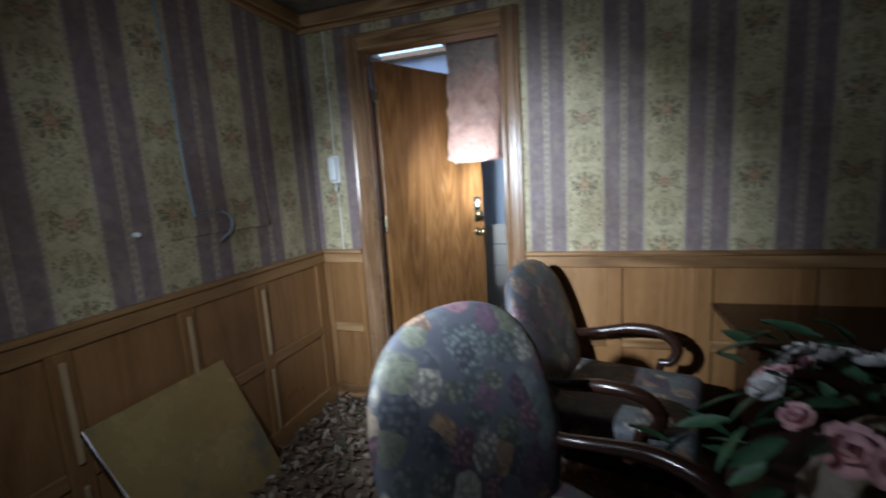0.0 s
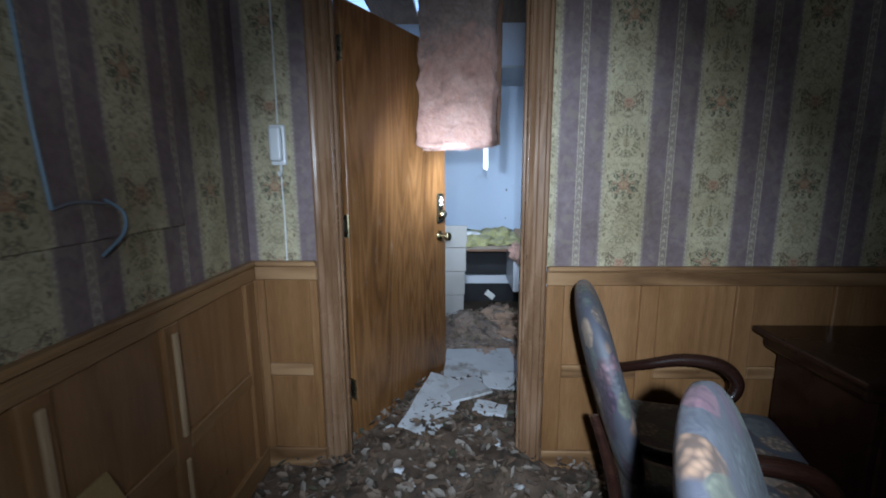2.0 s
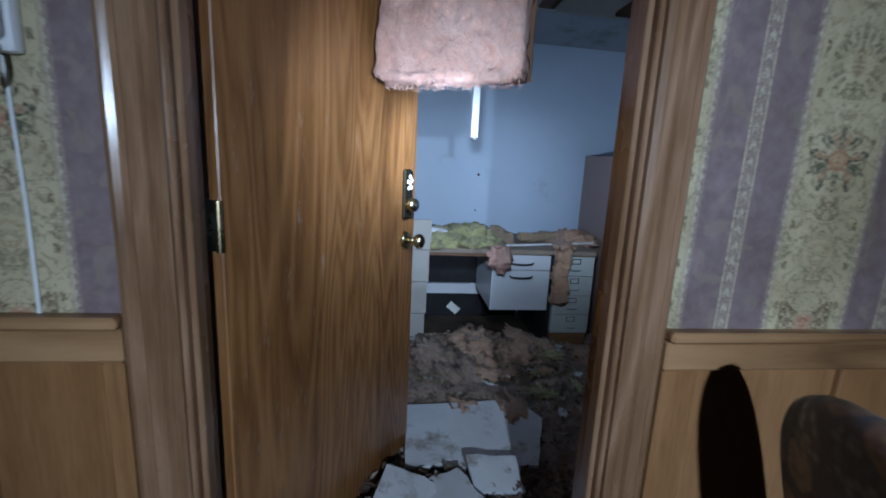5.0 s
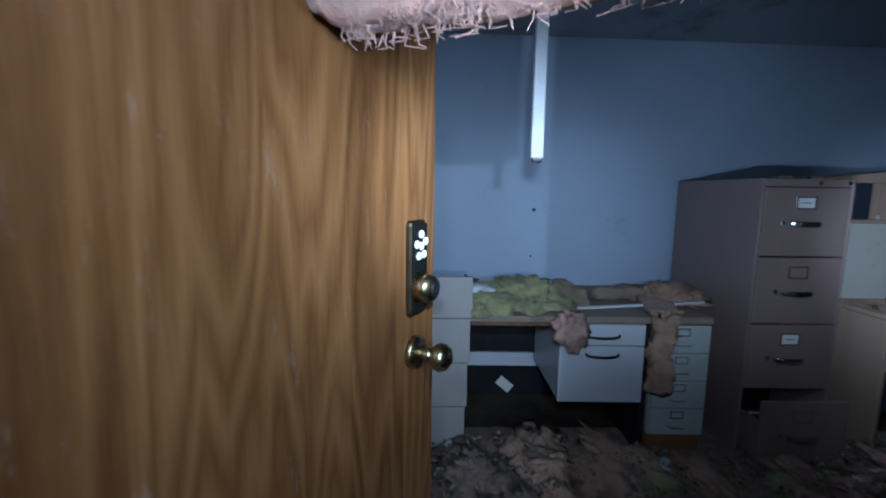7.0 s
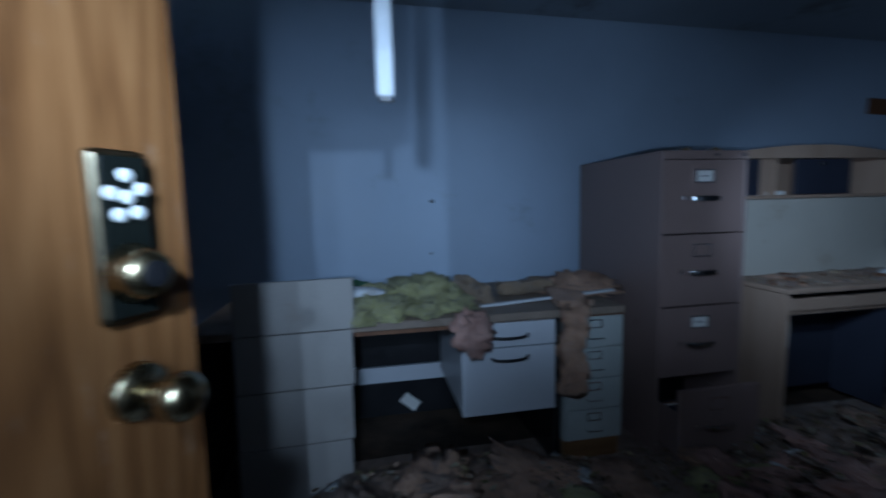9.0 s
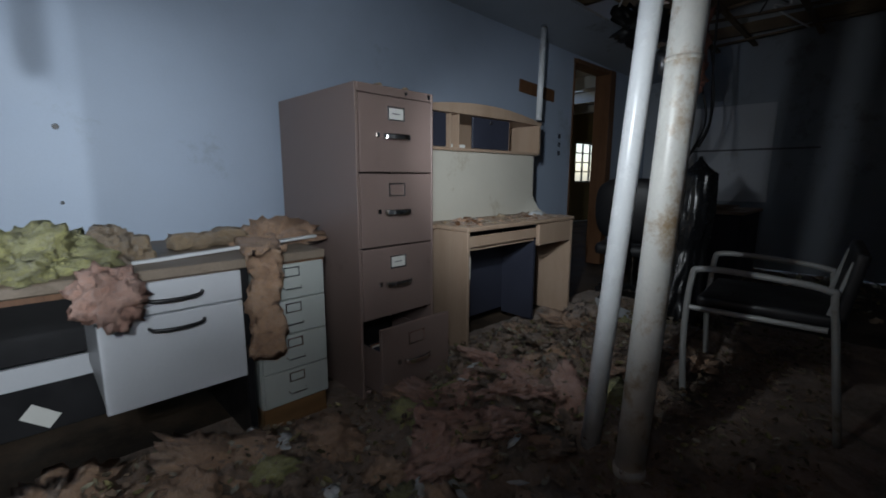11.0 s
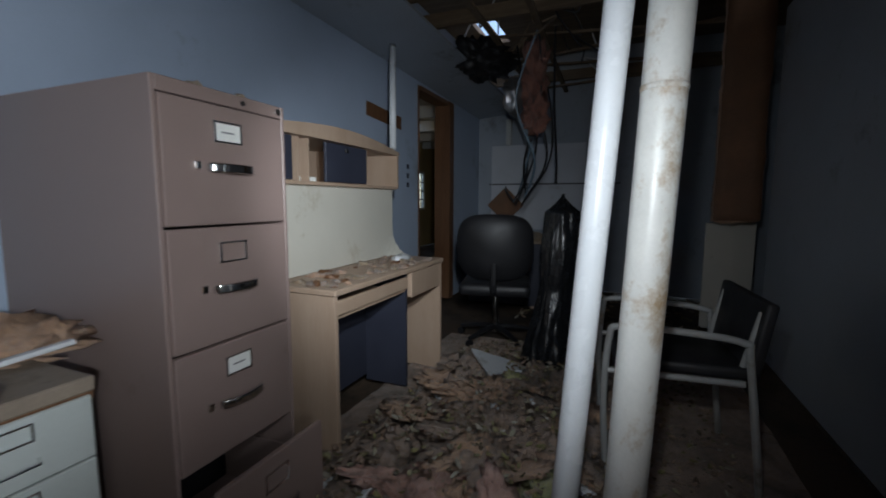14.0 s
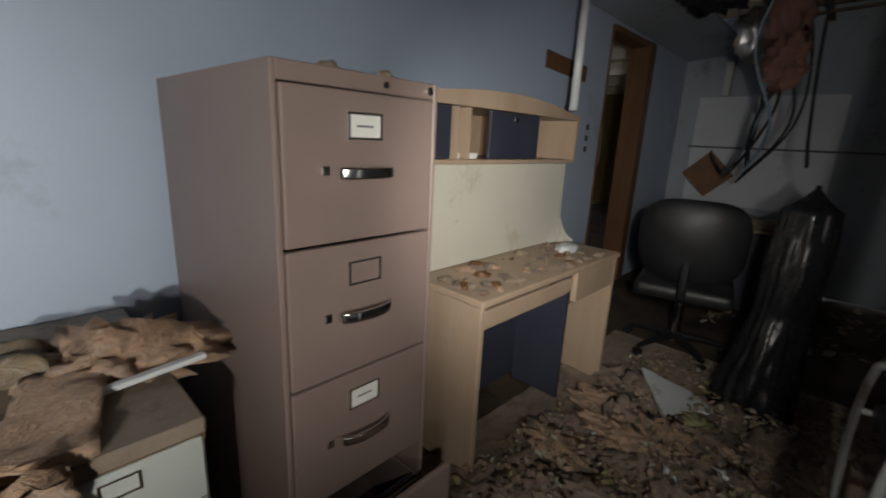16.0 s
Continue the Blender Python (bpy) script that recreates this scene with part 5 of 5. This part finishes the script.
for k in range(4):
    z0, z1 = 0.03 + dh * k + 0.003, 0.03 + dh * (k + 1) - 0.003
    out = -0.12 if k == 0 else 0.0
    d = part("drawer", boxes((0.015, CW - 0.015, out - 0.002, out + 0.016, z0, z1), bevel=0.005, seg=2), TAUPE, fc)
    if k == 0:
        part("tray_floor", boxes((0.031, CW - 0.031, out + 0.0165, 0.29, z0 + 0.02, z0 + 0.026)), TAUPE, d)
        part("tray_side", boxes((0.025, 0.030, out + 0.0165, 0.29, z0 + 0.02, z0 + 0.20)), TAUPE, d)
        part("tray_side", boxes((CW - 0.03, CW - 0.025, out + 0.0165, 0.29, z0 + 0.02, z0 + 0.20)), TAUPE, d)
    zc, xc = (z0 + z1) / 2, CW / 2 - 0.008
    part("label_holder", merged(boxes((xc - 0.043, xc + 0.043, out - 0.007, out - 0.0025, zc + 0.058, zc + 0.062), (xc - 0.043, xc + 0.043, out - 0.007, out - 0.0025, zc + 0.108, zc + 0.112), (xc - 0.043, xc - 0.038, out - 0.007, out - 0.0025, zc + 0.060, zc + 0.110), (xc + 0.038, xc + 0.043, out - 0.007, out - 0.0025, zc + 0.060, zc + 0.110))), CHROME, d, "chrome label holder")
    if k in (3, 1):
        part("label_card", boxes((xc - 0.0375, xc + 0.0375, out - 0.0045, out - 0.0025, zc + 0.063, zc + 0.107)), CARD, d, "white index card")
        part("label_text", boxes((xc - 0.020, xc + 0.020, out - 0.0052, out - 0.0047, zc + 0.083, zc + 0.087)), INK, d)
    hb = merged(boxes((xc - 0.07, xc + 0.07, -0.006, 0.006, -0.014, 0.010), bevel=0.005, seg=3))
    bmesh.ops.subdivide_edges(hb, edges=[e for e in hb.edges if abs(e.verts[0].co.x - e.verts[1].co.x) > 0.1], cuts=8)
    for v in hb.verts:
        q = (v.co.x - xc) / 0.07
        v.co.y += out - 0.008 - 0.024 * math.sqrt(max(0.0, 1 - q * q))
        v.co.z += zc - 0.006
    part("handle", hb, CHROME, d, "chrome pull handle", True)
    part("thumb_latch", boxes((xc - 0.105, xc - 0.088, out - 0.012, out - 0.002, zc - 0.014, zc + 0.006), bevel=0.002), CHROME, d, "small chrome thumb latch")
for k in range(4):
    single("folder", turned(boxes((-0.17, 0.17, -0.002, 0.002, 0, 0.17)), pose(0, 0, 0, -14 + 4 * k)), (SLATE, CARD, BROWN_PAPER, SLATE)[k], "slumped folder in the open drawer", "folder", pose(1.40 + 0.215, 4.66 + 0.022 * k, F + 0.063, 0, 0, 0.4), "folders")
for k in range(11):
    single("plaster_crumb", lump((0.018 + 0.011 * (k % 3), 0.02, 0.016), 40 + k, 0.5, 0.2, 2), (TAN, PLASTER, JAMB_WOOD)[k % 3], "crumb of debris on top of the filing cabinet", "debris", pose(1.53 + 0.024 * k, 4.75 + 0.045 * ((k * 7) % 6), F + CH), "crumbs on the cabinet")

# ---- hutch desk ----
hd = thing("hutch_desk", "maple laminate computer desk with a hutch and dark panels", "desk", (2.08, 4.745, F))
HW, HD, HT, HL = 1.055, 0.66, 0.685, -0.17
part("desktop", boxes((-0.006, HW + 0.006, 0, HD, HT - 0.025, HT), bevel=0.004), MAPLE, hd)
part("back_shelf", boxes((HL - 0.005, -0.0065, 0.24, HD, HT - 0.025, HT), bevel=0.004), MAPLE, hd)
part("back_leg", boxes((HL, HL + 0.022, 0.30, HD, 0, HT - 0.0255), bevel=0.002), MAPLE, hd)
part("side_panel", boxes((0, 0.022, 0.01, HD, 0, HT - 0.0255), bevel=0.002), MAPLE, hd)
part("side_panel", boxes((HW - 0.022, HW, 0.01, HD, 0, HT - 0.0255), bevel=0.002), MAPLE, hd)
part("apron", boxes((0.0225, HW * 0.62, 0.03, 0.046, HT - 0.115, HT - 0.055), bevel=0.003), MAPLE, hd)
part("drawer", boxes((HW * 0.625, HW - 0.0225, 0.012, 0.04, HT - 0.165, HT - 0.03), bevel=0.003), MAPLE, hd, "maple drawer front")
part("back_panel", boxes((0.0225, HW - 0.0225, 0.30, 0.316, 0.06, HT - 0.03)), SLATE, hd, "dark slate back panel")
part("divider", boxes((HW * 0.625, HW * 0.625 + 0.018, 0.05, 0.2995, 0.03, HT - 0.03)), SLATE, hd)
part("keyboard_shelf", boxes((0.0225, HW * 0.62, 0.05, 0.295, HT - 0.135, HT - 0.118)), MAPLE, hd)
hutch = part("hutch", boxes((HL, HL + 0.018, 0.30, HD, HT + 0.0005, 1.30)), MAPLE, hd)
part("hutch_side", boxes((HW - 0.018, HW, 0.30, HD, 1.10, 1.30)), MAPLE, hutch)
part("hutch_side", boxes((HW - 0.018, HW, 0.52, HD, HT + 0.0005, 1.0995)), MAPLE, hutch)
bm = boxes((HL - 0.004, HW + 0.004, 0.295, HD, 1.3005, 1.318))
bmesh.ops.subdivide_edges(bm, edges=[e for e in bm.edges if abs(e.verts[0].co.x - e.verts[1].co.x) > 0.5], cuts=14)
for v in bm.verts:
    if v.co.z > 1.31:
        v.co.z += 0.05 * math.sin(math.pi * min(1, max(0, (v.co.x - HL) / (HW - HL))))
    if v.co.y < 0.4:
        v.co.y -= 0.03 * math.sin(math.pi * min(1, max(0, (v.co.x - HL) / (HW - HL))))
part("arched_top", bm, MAPLE, hutch, "gently arched top shelf")
part("shelf", boxes((HL + 0.0185, HW - 0.0185, 0.30, HD - 0.02, 1.095, 1.112), bevel=0.002), MAPLE, hutch)
part("partition", boxes((0.16, 0.176, 0.31, HD - 0.02, 1.1125, 1.30)), MAPLE, hutch)
part("partition", boxes((0.70, 0.716, 0.31, HD - 0.02, 1.1125, 1.30)), MAPLE, hutch)
part("cubby_back", boxes((HL + 0.0185, HW - 0.0185, HD - 0.0195, HD - 0.005, 1.1125, 1.30)), MAPLE, hutch)
part("cubby_door", boxes((0.35, 0.699, 0.302, 0.316, 1.115, 1.298), bevel=0.002), SLATE, hutch, "dark cubby door")
part("cubby_door", boxes((HL + 0.03, 0.13, 0.304, 0.318, 1.115, 1.298), bevel=0.002), SLATE, hutch, "dark cubby door")
part("partition", boxes((0.235, 0.243, 0.31, HD - 0.02, 1.1125, 1.30)), MAPLE, hutch)
part("door_catch", boxes((0.50, 0.53, 0.294, 0.3015, 1.262, 1.284), bevel=0.003), BLACK, hutch, "small black door catch")
for cx in (0.185, 0.29):
    single("paper_stack", boxes((-0.035, 0.035, -0.08, 0.08, 0, 0.022), bevel=0.002), CARD, "white papers lying in the hutch cubby", "paper", pose(2.08 + cx, 4.745 + 0.42, F + 1.1125), "papers in the cubby")
bm = sheet(HW - HL - 0.04, 0.43, 28, 10, lambda u, v: 0.0, 0.006)
bm.transform(Matrix(((1, 0, 0, (HW + HL) / 2), (0, 0, -1, 0.335), (0, 1, 0, HT + 0.205), (0, 0, 0, 1))))
for v in bm.verts:
    if v.co.z < HT + 0.14 and v.co.x > HW - 0.24:
        k = (v.co.x - HW + 0.24) / 0.24 * (HT + 0.14 - v.co.z) / 0.16
        v.co.y -= 0.10 * k * k
        v.co.x += 0.05 * k
    v.co.z = max(v.co.z, HT + 0.004)
part("pin_board", bm, PINBOARD, hutch, "cream backing board curling away at its foot")
rnd = random.Random(9)
for k in range(90):
    x, y = rnd.uniform(0.04, 1.02), rnd.uniform(0.03, 0.29)
    s = rnd.uniform(0.007, 0.034)
    single("debris_crumb", lump((s, s * rnd.uniform(0.5, 0.9), s * 0.55), 60 + k, 0.5, 0.3, 3 if s > 0.02 else 2), (TAN, HEAP, PINK_DIRTY, JAMB_WOOD, TAN, HEAP, HEAP)[k % 7], "crumb of fallen ceiling on the maple desk", "debris", pose(2.08 + x, 4.745 + y, F + HT, 0, 0, 40 * k), "crumbs on the desk")
single("plaster_chunk", lump((0.09, 0.05, 0.03), 91, 0.4, 0.15, 3), PLASTER, "white plaster chunk on the maple desk", "plaster", pose(2.98, 4.94, F + HT, 0, 0, 10))
single("paper_stack", boxes((-0.01, 0.01, -0.08, 0.08, 0, 0.12), bevel=0.002), CARD, "white paper box inside the kneehole", "paper", pose(2.125, 4.86, F + 0.40))

tube2 = thing("lamp_tube", "white fluorescent tube standing on the hutch", "tube", (3.29, 5.17, F + 1.36), 0, rx=-4, ry=8)
part("glass_tube", cyl(bmesh.new(), 0.022, 0.022, 0.68, pose(0, 0, 0.345), 20), ENAMEL, tube2, "", True)
part("end_cap", cyl(bmesh.new(), 0.0225, 0.0225, 0.02, pose(0, 0, 0.695), 20), CHROME, tube2, "", True)
single("slot_vent", turned(boxes((-0.255, 0.255, -0.008, 0, -0.05, 0.05), bevel=0.003), Matrix()), JAMB_WOOD, "dark brown wooden plate on the blue wall", "wall plate", pose(3.65, BACK - 0.001, 1.715, 0, 3, 0))
sw = thing("light_switch", "row of small grey switches on the blue wall", "switch", (4.02, BACK - 0.001, 1.22))
for k in range(3):
    part("rocker", boxes((-0.018, 0.018, -0.006, 0, 0.075 * k - 0.02, 0.075 * k + 0.02), bevel=0.002), SLATE, sw)


# ---- poles ----
def pole(name, label, base, lean, top, radius, mat, ring):
    x, y = base
    p = thing(name, label, "pole", (x, y, F))
    pts = [(lean[0] * z, lean[1] * z, z - F) for z in (F, 0.6, 1.2, 1.8, top)]
    part("shaft", sweep(pts, [radius] * 5, 28), mat, p, "", True)
    part("foot_collar", cyl(bmesh.new(), radius * 1.12, radius * 1.08, 0.03, pose(lean[0] * F, lean[1] * F, 0.016), 28), mat, p, "", True)
    if ring:
        part("joint", cyl(bmesh.new(), radius * 1.04, radius * 1.04, 0.012, pose(lean[0] * ring, lean[1] * ring, ring - F), 28), mat, p, "", True)


pole("thin_pole", "slim glossy white steel prop leaning a little", (1.757, 3.875), (0.014, -0.063), 2.34, 0.0315, ENAMEL, 0)
pole("thick_pole", "thick white steel column streaked with rust", (1.758, 3.735), (0.017, -0.038), 2.34, 0.0455, RUSTY, 1.32)

# ---- far end of the office ----
oc = thing("office_chair", "black office chair with a rounded back, dusty and wet", "office chair", (3.80, 4.60, F), 12)
bm = bmesh.new()
bmesh.ops.create_uvsphere(bm, u_segments=40, v_segments=26, radius=1.0)
for v in bm.verts:
    x, y, z = v.co
    v.co = Vector((math.copysign(abs(x) ** 0.8, x) * 0.05, math.copysign(abs(y) ** 0.62, y) * 0.265, math.copysign(abs(z) ** 0.62, z) * 0.235))
    v.co.x += 0.06 * (v.co.y / 0.26) ** 2 + 0.03 * (v.co.z / 0.235) ** 2
part("backrest", turned(bm, pose(-0.22, 0, 0.70, 0, -8, 0)), MESHCLOTH, oc, "", True)
part("back_bar", sweep([(-0.24, 0, 0.6), (-0.27, 0, 0.42), (-0.12, 0, 0.37)], [0.022, 0.022, 0.02], 8, 4), BLACK, oc)
part("seat", turned(boxes((-0.24, 0.24, -0.25, 0.25, 0, 0.09), bevel=0.04, seg=3), pose(0.04, 0, 0.36)), MESHCLOTH, oc, "", True)
part("gas_stem", cyl(bmesh.new(), 0.025, 0.025, 0.30, pose(0, 0, 0.21), 14), CHROME, oc)
for k in range(5):
    a = k * 1.2566
    foot = part("star_leg", sweep([(0, 0, 0.10), (0.15 * math.cos(a), 0.15 * math.sin(a), 0.09), (0.28 * math.cos(a), 0.28 * math.sin(a), 0.065)], [0.024, 0.02, 0.014], 8), BLACK, oc)
    part("castor", cyl(bmesh.new(), 0.026, 0.026, 0.03, pose(0.28 * math.cos(a), 0.28 * math.sin(a), 0.026, 90, 0, math.degrees(a)), 14), BLACK, foot)
bag = bmesh.new()
rows = []
for k in range(61):
    t = k / 60
    ring = []
    body = 0.165 - 0.075 * min(1, t / 0.45) if t < 0.45 else 0.09 + 0.015 * math.sin(math.pi * (t - 0.45) / 0.5)
    body *= 1.0 if t < 0.90 else max(0.10, 1 - ((t - 0.90) / 0.10) ** 0.8)
    for q in range(81):
        a = q / 80 * math.pi * 1.7 - 0.5
        around = Vector((math.cos(a), math.sin(a), 0))
        fold = 1 + 0.22 * noise.noise(around * 1.1 + Vector((0, 0, t * 1.2))) + 0.16 * noise.noise(around * 3.2 + Vector((0, 0, t * 2.2 + 5)))
        fold += 0.07 * noise.noise(around * 7 + Vector((0, 0, t * 9))) + (0.16 * max(0, 0.35 - t)) * noise.noise(around * 5 + Vector((0, 0, t * 14)))
        fold += 0.24 * math.exp(-((a - 2.1 - 0.3 * t) / 0.13) ** 2)
        ring.append(bag.verts.new((0.05 * t + body * fold * math.cos(a + 2.4), -0.07 * t + body * fold * math.sin(a + 2.4), 0.01 + t * 1.04)))
    rows.append(ring)
for r0, r1 in zip(rows, rows[1:]):
    for q in range(80):
        bag.faces.new((r0[q], r0[q + 1], r1[q + 1], r1[q]))
single("plastic_sheet", bag, BIN_BAG, "crumpled black plastic sheet hanging down to the floor", "plastic sheet", pose(3.38, 4.16, F + 0.02), smooth=True)

hang = thing("dangling_cables", "bunch of black cables and torn wool hanging from the joists", "cables", (4.2, 4.42, 1.3))
for k, pts in enumerate(([(0.1, 0.1, 1.05), (0.06, 0.05, 0.6), (0.1, 0.0, 0.25), (0.4, 0.15, -0.05), (0.9, 0.35, -0.25)],
                         [(0.0, 0.0, 1.05), (0.05, 0.0, 0.5), (0.2, 0.1, 0.1), (0.6, 0.25, -0.12), (0.95, 0.38, -0.22)],
                         [(-0.1, -0.15, 1.05), (-0.12, -0.16, 0.55), (-0.2, -0.2, 0.1), (-0.6, -0.26, -0.1)],
                         [(0.2, 0.2, 1.05), (0.16, 0.1, 0.45), (0.3, 0.12, 0.0), (0.7, 0.3, -0.18)])):
    part("cable", sweep(pts, [0.008] * len(pts), 7, 7), CABLE if k != 1 else BLUE_CABLE, hang)
part("wool", turned(lump((0.08, 0.08, 0.26), 81, 0.6, 0.4, 4, flat=False), pose(-0.05, 0.0, 0.72)), RED_WOOL, hang, "rust-stained torn wool")
part("wool", turned(lump((0.075, 0.09, 0.13), 84, 0.6, 0.4, 4, flat=False), pose(-0.12, -0.03, 0.44)), RED_WOOL, hang, "rust-stained torn wool")
for k in range(6):
    u = 0.07 * k - 0.2
    part("cable", sweep([(u, 0.3 * u, 1.05), (u * 0.7 + 0.03 * math.sin(k), 0.12 * math.cos(2 * k), 0.55), (0.1 + 0.4 * u, 0.1 * math.sin(k), 0.12), (0.35, 0.14 + 0.2 * u, -0.10 - 0.03 * k)], [0.007] * 4, 6, 6), CABLE if k % 3 else BLUE_CABLE, hang)
part("foil", turned(lump((0.12, 0.08, 0.14), 83, 0.5, 0.25, 3, flat=False), pose(0.0, 0.16, 0.6)), SILVER, hang, "crumpled foil duct")
part("plywood_square", turned(boxes((-0.006, 0.006, -0.15, 0.15, -0.15, 0.15), bevel=0.002), pose(1.55, 0.62, -0.26, 45, 0, 10)), BROWN_PAPER, hang, "brown square board hung by its corner")
part("cable", sweep([(0.95, 0.38, -0.22), (1.3, 0.55, -0.1), (1.55, 0.62, -0.05)], [0.011] * 3, 7, 5), CABLE, hang)
single("hanging_debris", lump((0.28, 0.20, 0.14), 87, 0.5, 0.3, 4, flat=False), MESHCLOTH, "dark clot of fallen roofing caught under the joists", "debris", pose(4.25, 4.86, 2.22))
single("hanging_insulation", lump((0.26, 0.16, 0.13), 88, 0.5, 0.35, 4, flat=False), RED_WOOL, "rust-brown wool sagging from the ceiling edge", "insulation", pose(2.55, 4.78, 2.30), "torn insulation")
for k in range(9):
    a = k * 1.7
    x, y = 3.9 + 0.16 * k, 4.1 + 0.12 * ((k * 5) % 7)
    single("dangling_wire", sweep([(0, 0, 0.35), (0.12 * math.cos(a), 0.12 * math.sin(a), 0.12), (0.22 * math.cos(a + 1), 0.2 * math.sin(a + 1), 0.16), (0.34 * math.cos(a), 0.3 * math.sin(a), -0.05)], [0.007] * 4, 6, 6), (CABLE, PLASTER, TAN)[k % 3], "loose wire drooping below the joists", "wire", pose(x, y, 2.28), "loose wires")
single("conduit", boxes((-0.04, 0.04, -0.03, 0.03, 0, 0.30), bevel=0.006), SHEET_WHITE, "white boxed conduit on the far wall", "conduit", pose(5.90, 5.05, 1.75))
single("wall_shelf_rail", boxes((-0.02, 0, -0.75, 0.75, 0, 0.018), bevel=0.003), INK, "thin grey rail across the far wall", "rail", pose(5.949, 4.55, 1.28))
single("white_panel", boxes((-0.014, 0, -0.55, 0.55, 0, 1.0), bevel=0.004), WHITE_LAM, "white wall panel at the far end", "panel", pose(5.9495, 4.72, 0.75))
dk2 = thing("far_cabinet", "dark low cabinet strewn with wool at the far end", "cabinet", (5.2, 4.7, F))
part("body", boxes((-0.3, 0.4, -0.55, 0.5, 0, 0.62), bevel=0.01), SLATE, dk2)
part("top", boxes((-0.32, 0.42, -0.57, 0.52, 0.6205, 0.65), bevel=0.006), MAPLE, dk2)
clump("insulation_clump", (5.1, 4.6, F + 0.65), (0.28, 0.35, 0.06), 95, TAN, "tan wool spread over the far cabinet", 0)

roll = thing("hanging_insulation", "brown paper-backed pink batt hanging at the wall end", "insulation", (4.36, 3.03, 0.94))
part("wool", slab(0.09, 0.27, 1.81, 0.03, 33, 0.014), PINK_DIRTY, roll)
part("backing_paper", turned(slab(0.006, 0.28, 1.79, 0.06, 34, 0.007), pose(-0.06, 0, 0.01)), BROWN_PAPER, roll, "brown paper backing")
single("white_panel", boxes((0, 0.02, -0.18, 0.16, 0, 0.86), bevel=0.004), PINBOARD, "pale board standing in the side recess", "panel", pose(4.75, 2.98, F))


def cantilever_chair(at, rz):
    """Tubular steel chair with black sling seat and back; it looks along local +x."""
    c = thing("tubular_chair", "tubular steel chair with black plastic seat and back", "chair", at, rz)
    for s in (-1, 1):
        part("side_frame", sweep([(0.25, s * 0.235, 0.012), (0.27, s * 0.235, 0.3), (0.26, s * 0.235, 0.54), (0.22, s * 0.235, 0.585), (0.0, s * 0.235, 0.58), (-0.16, s * 0.235, 0.56), (-0.18, s * 0.235, 0.5), (-0.24, s * 0.235, 0.012)], [0.0125] * 8, 10, 5), TUBING, c, "scratched grey tubing", True)
        part("back_post", sweep([(-0.16, s * 0.20, 0.42), (-0.215, s * 0.2, 0.66)], [0.012, 0.012], 10), TUBING, c)
        part("brace", sweep([(0.26, s * 0.235, 0.42), (-0.17, s * 0.235, 0.42)], [0.011, 0.011], 8), TUBING, c)
    part("seat", turned(boxes((-0.22, 0.24, -0.222, 0.222, 0, 0.045), bevel=0.018, seg=3), pose(0, 0, 0.425)), MESHCLOTH, c, "", True)
    part("backrest", turned(boxes((-0.018, 0.018, -0.24, 0.24, 0, 0.24), bevel=0.012, seg=3), pose(-0.195, 0, 0.46, 0, -9, 0)), MESHCLOTH, c, "", True)
    return c


cantilever_chair((2.63, 3.54, F), 95)
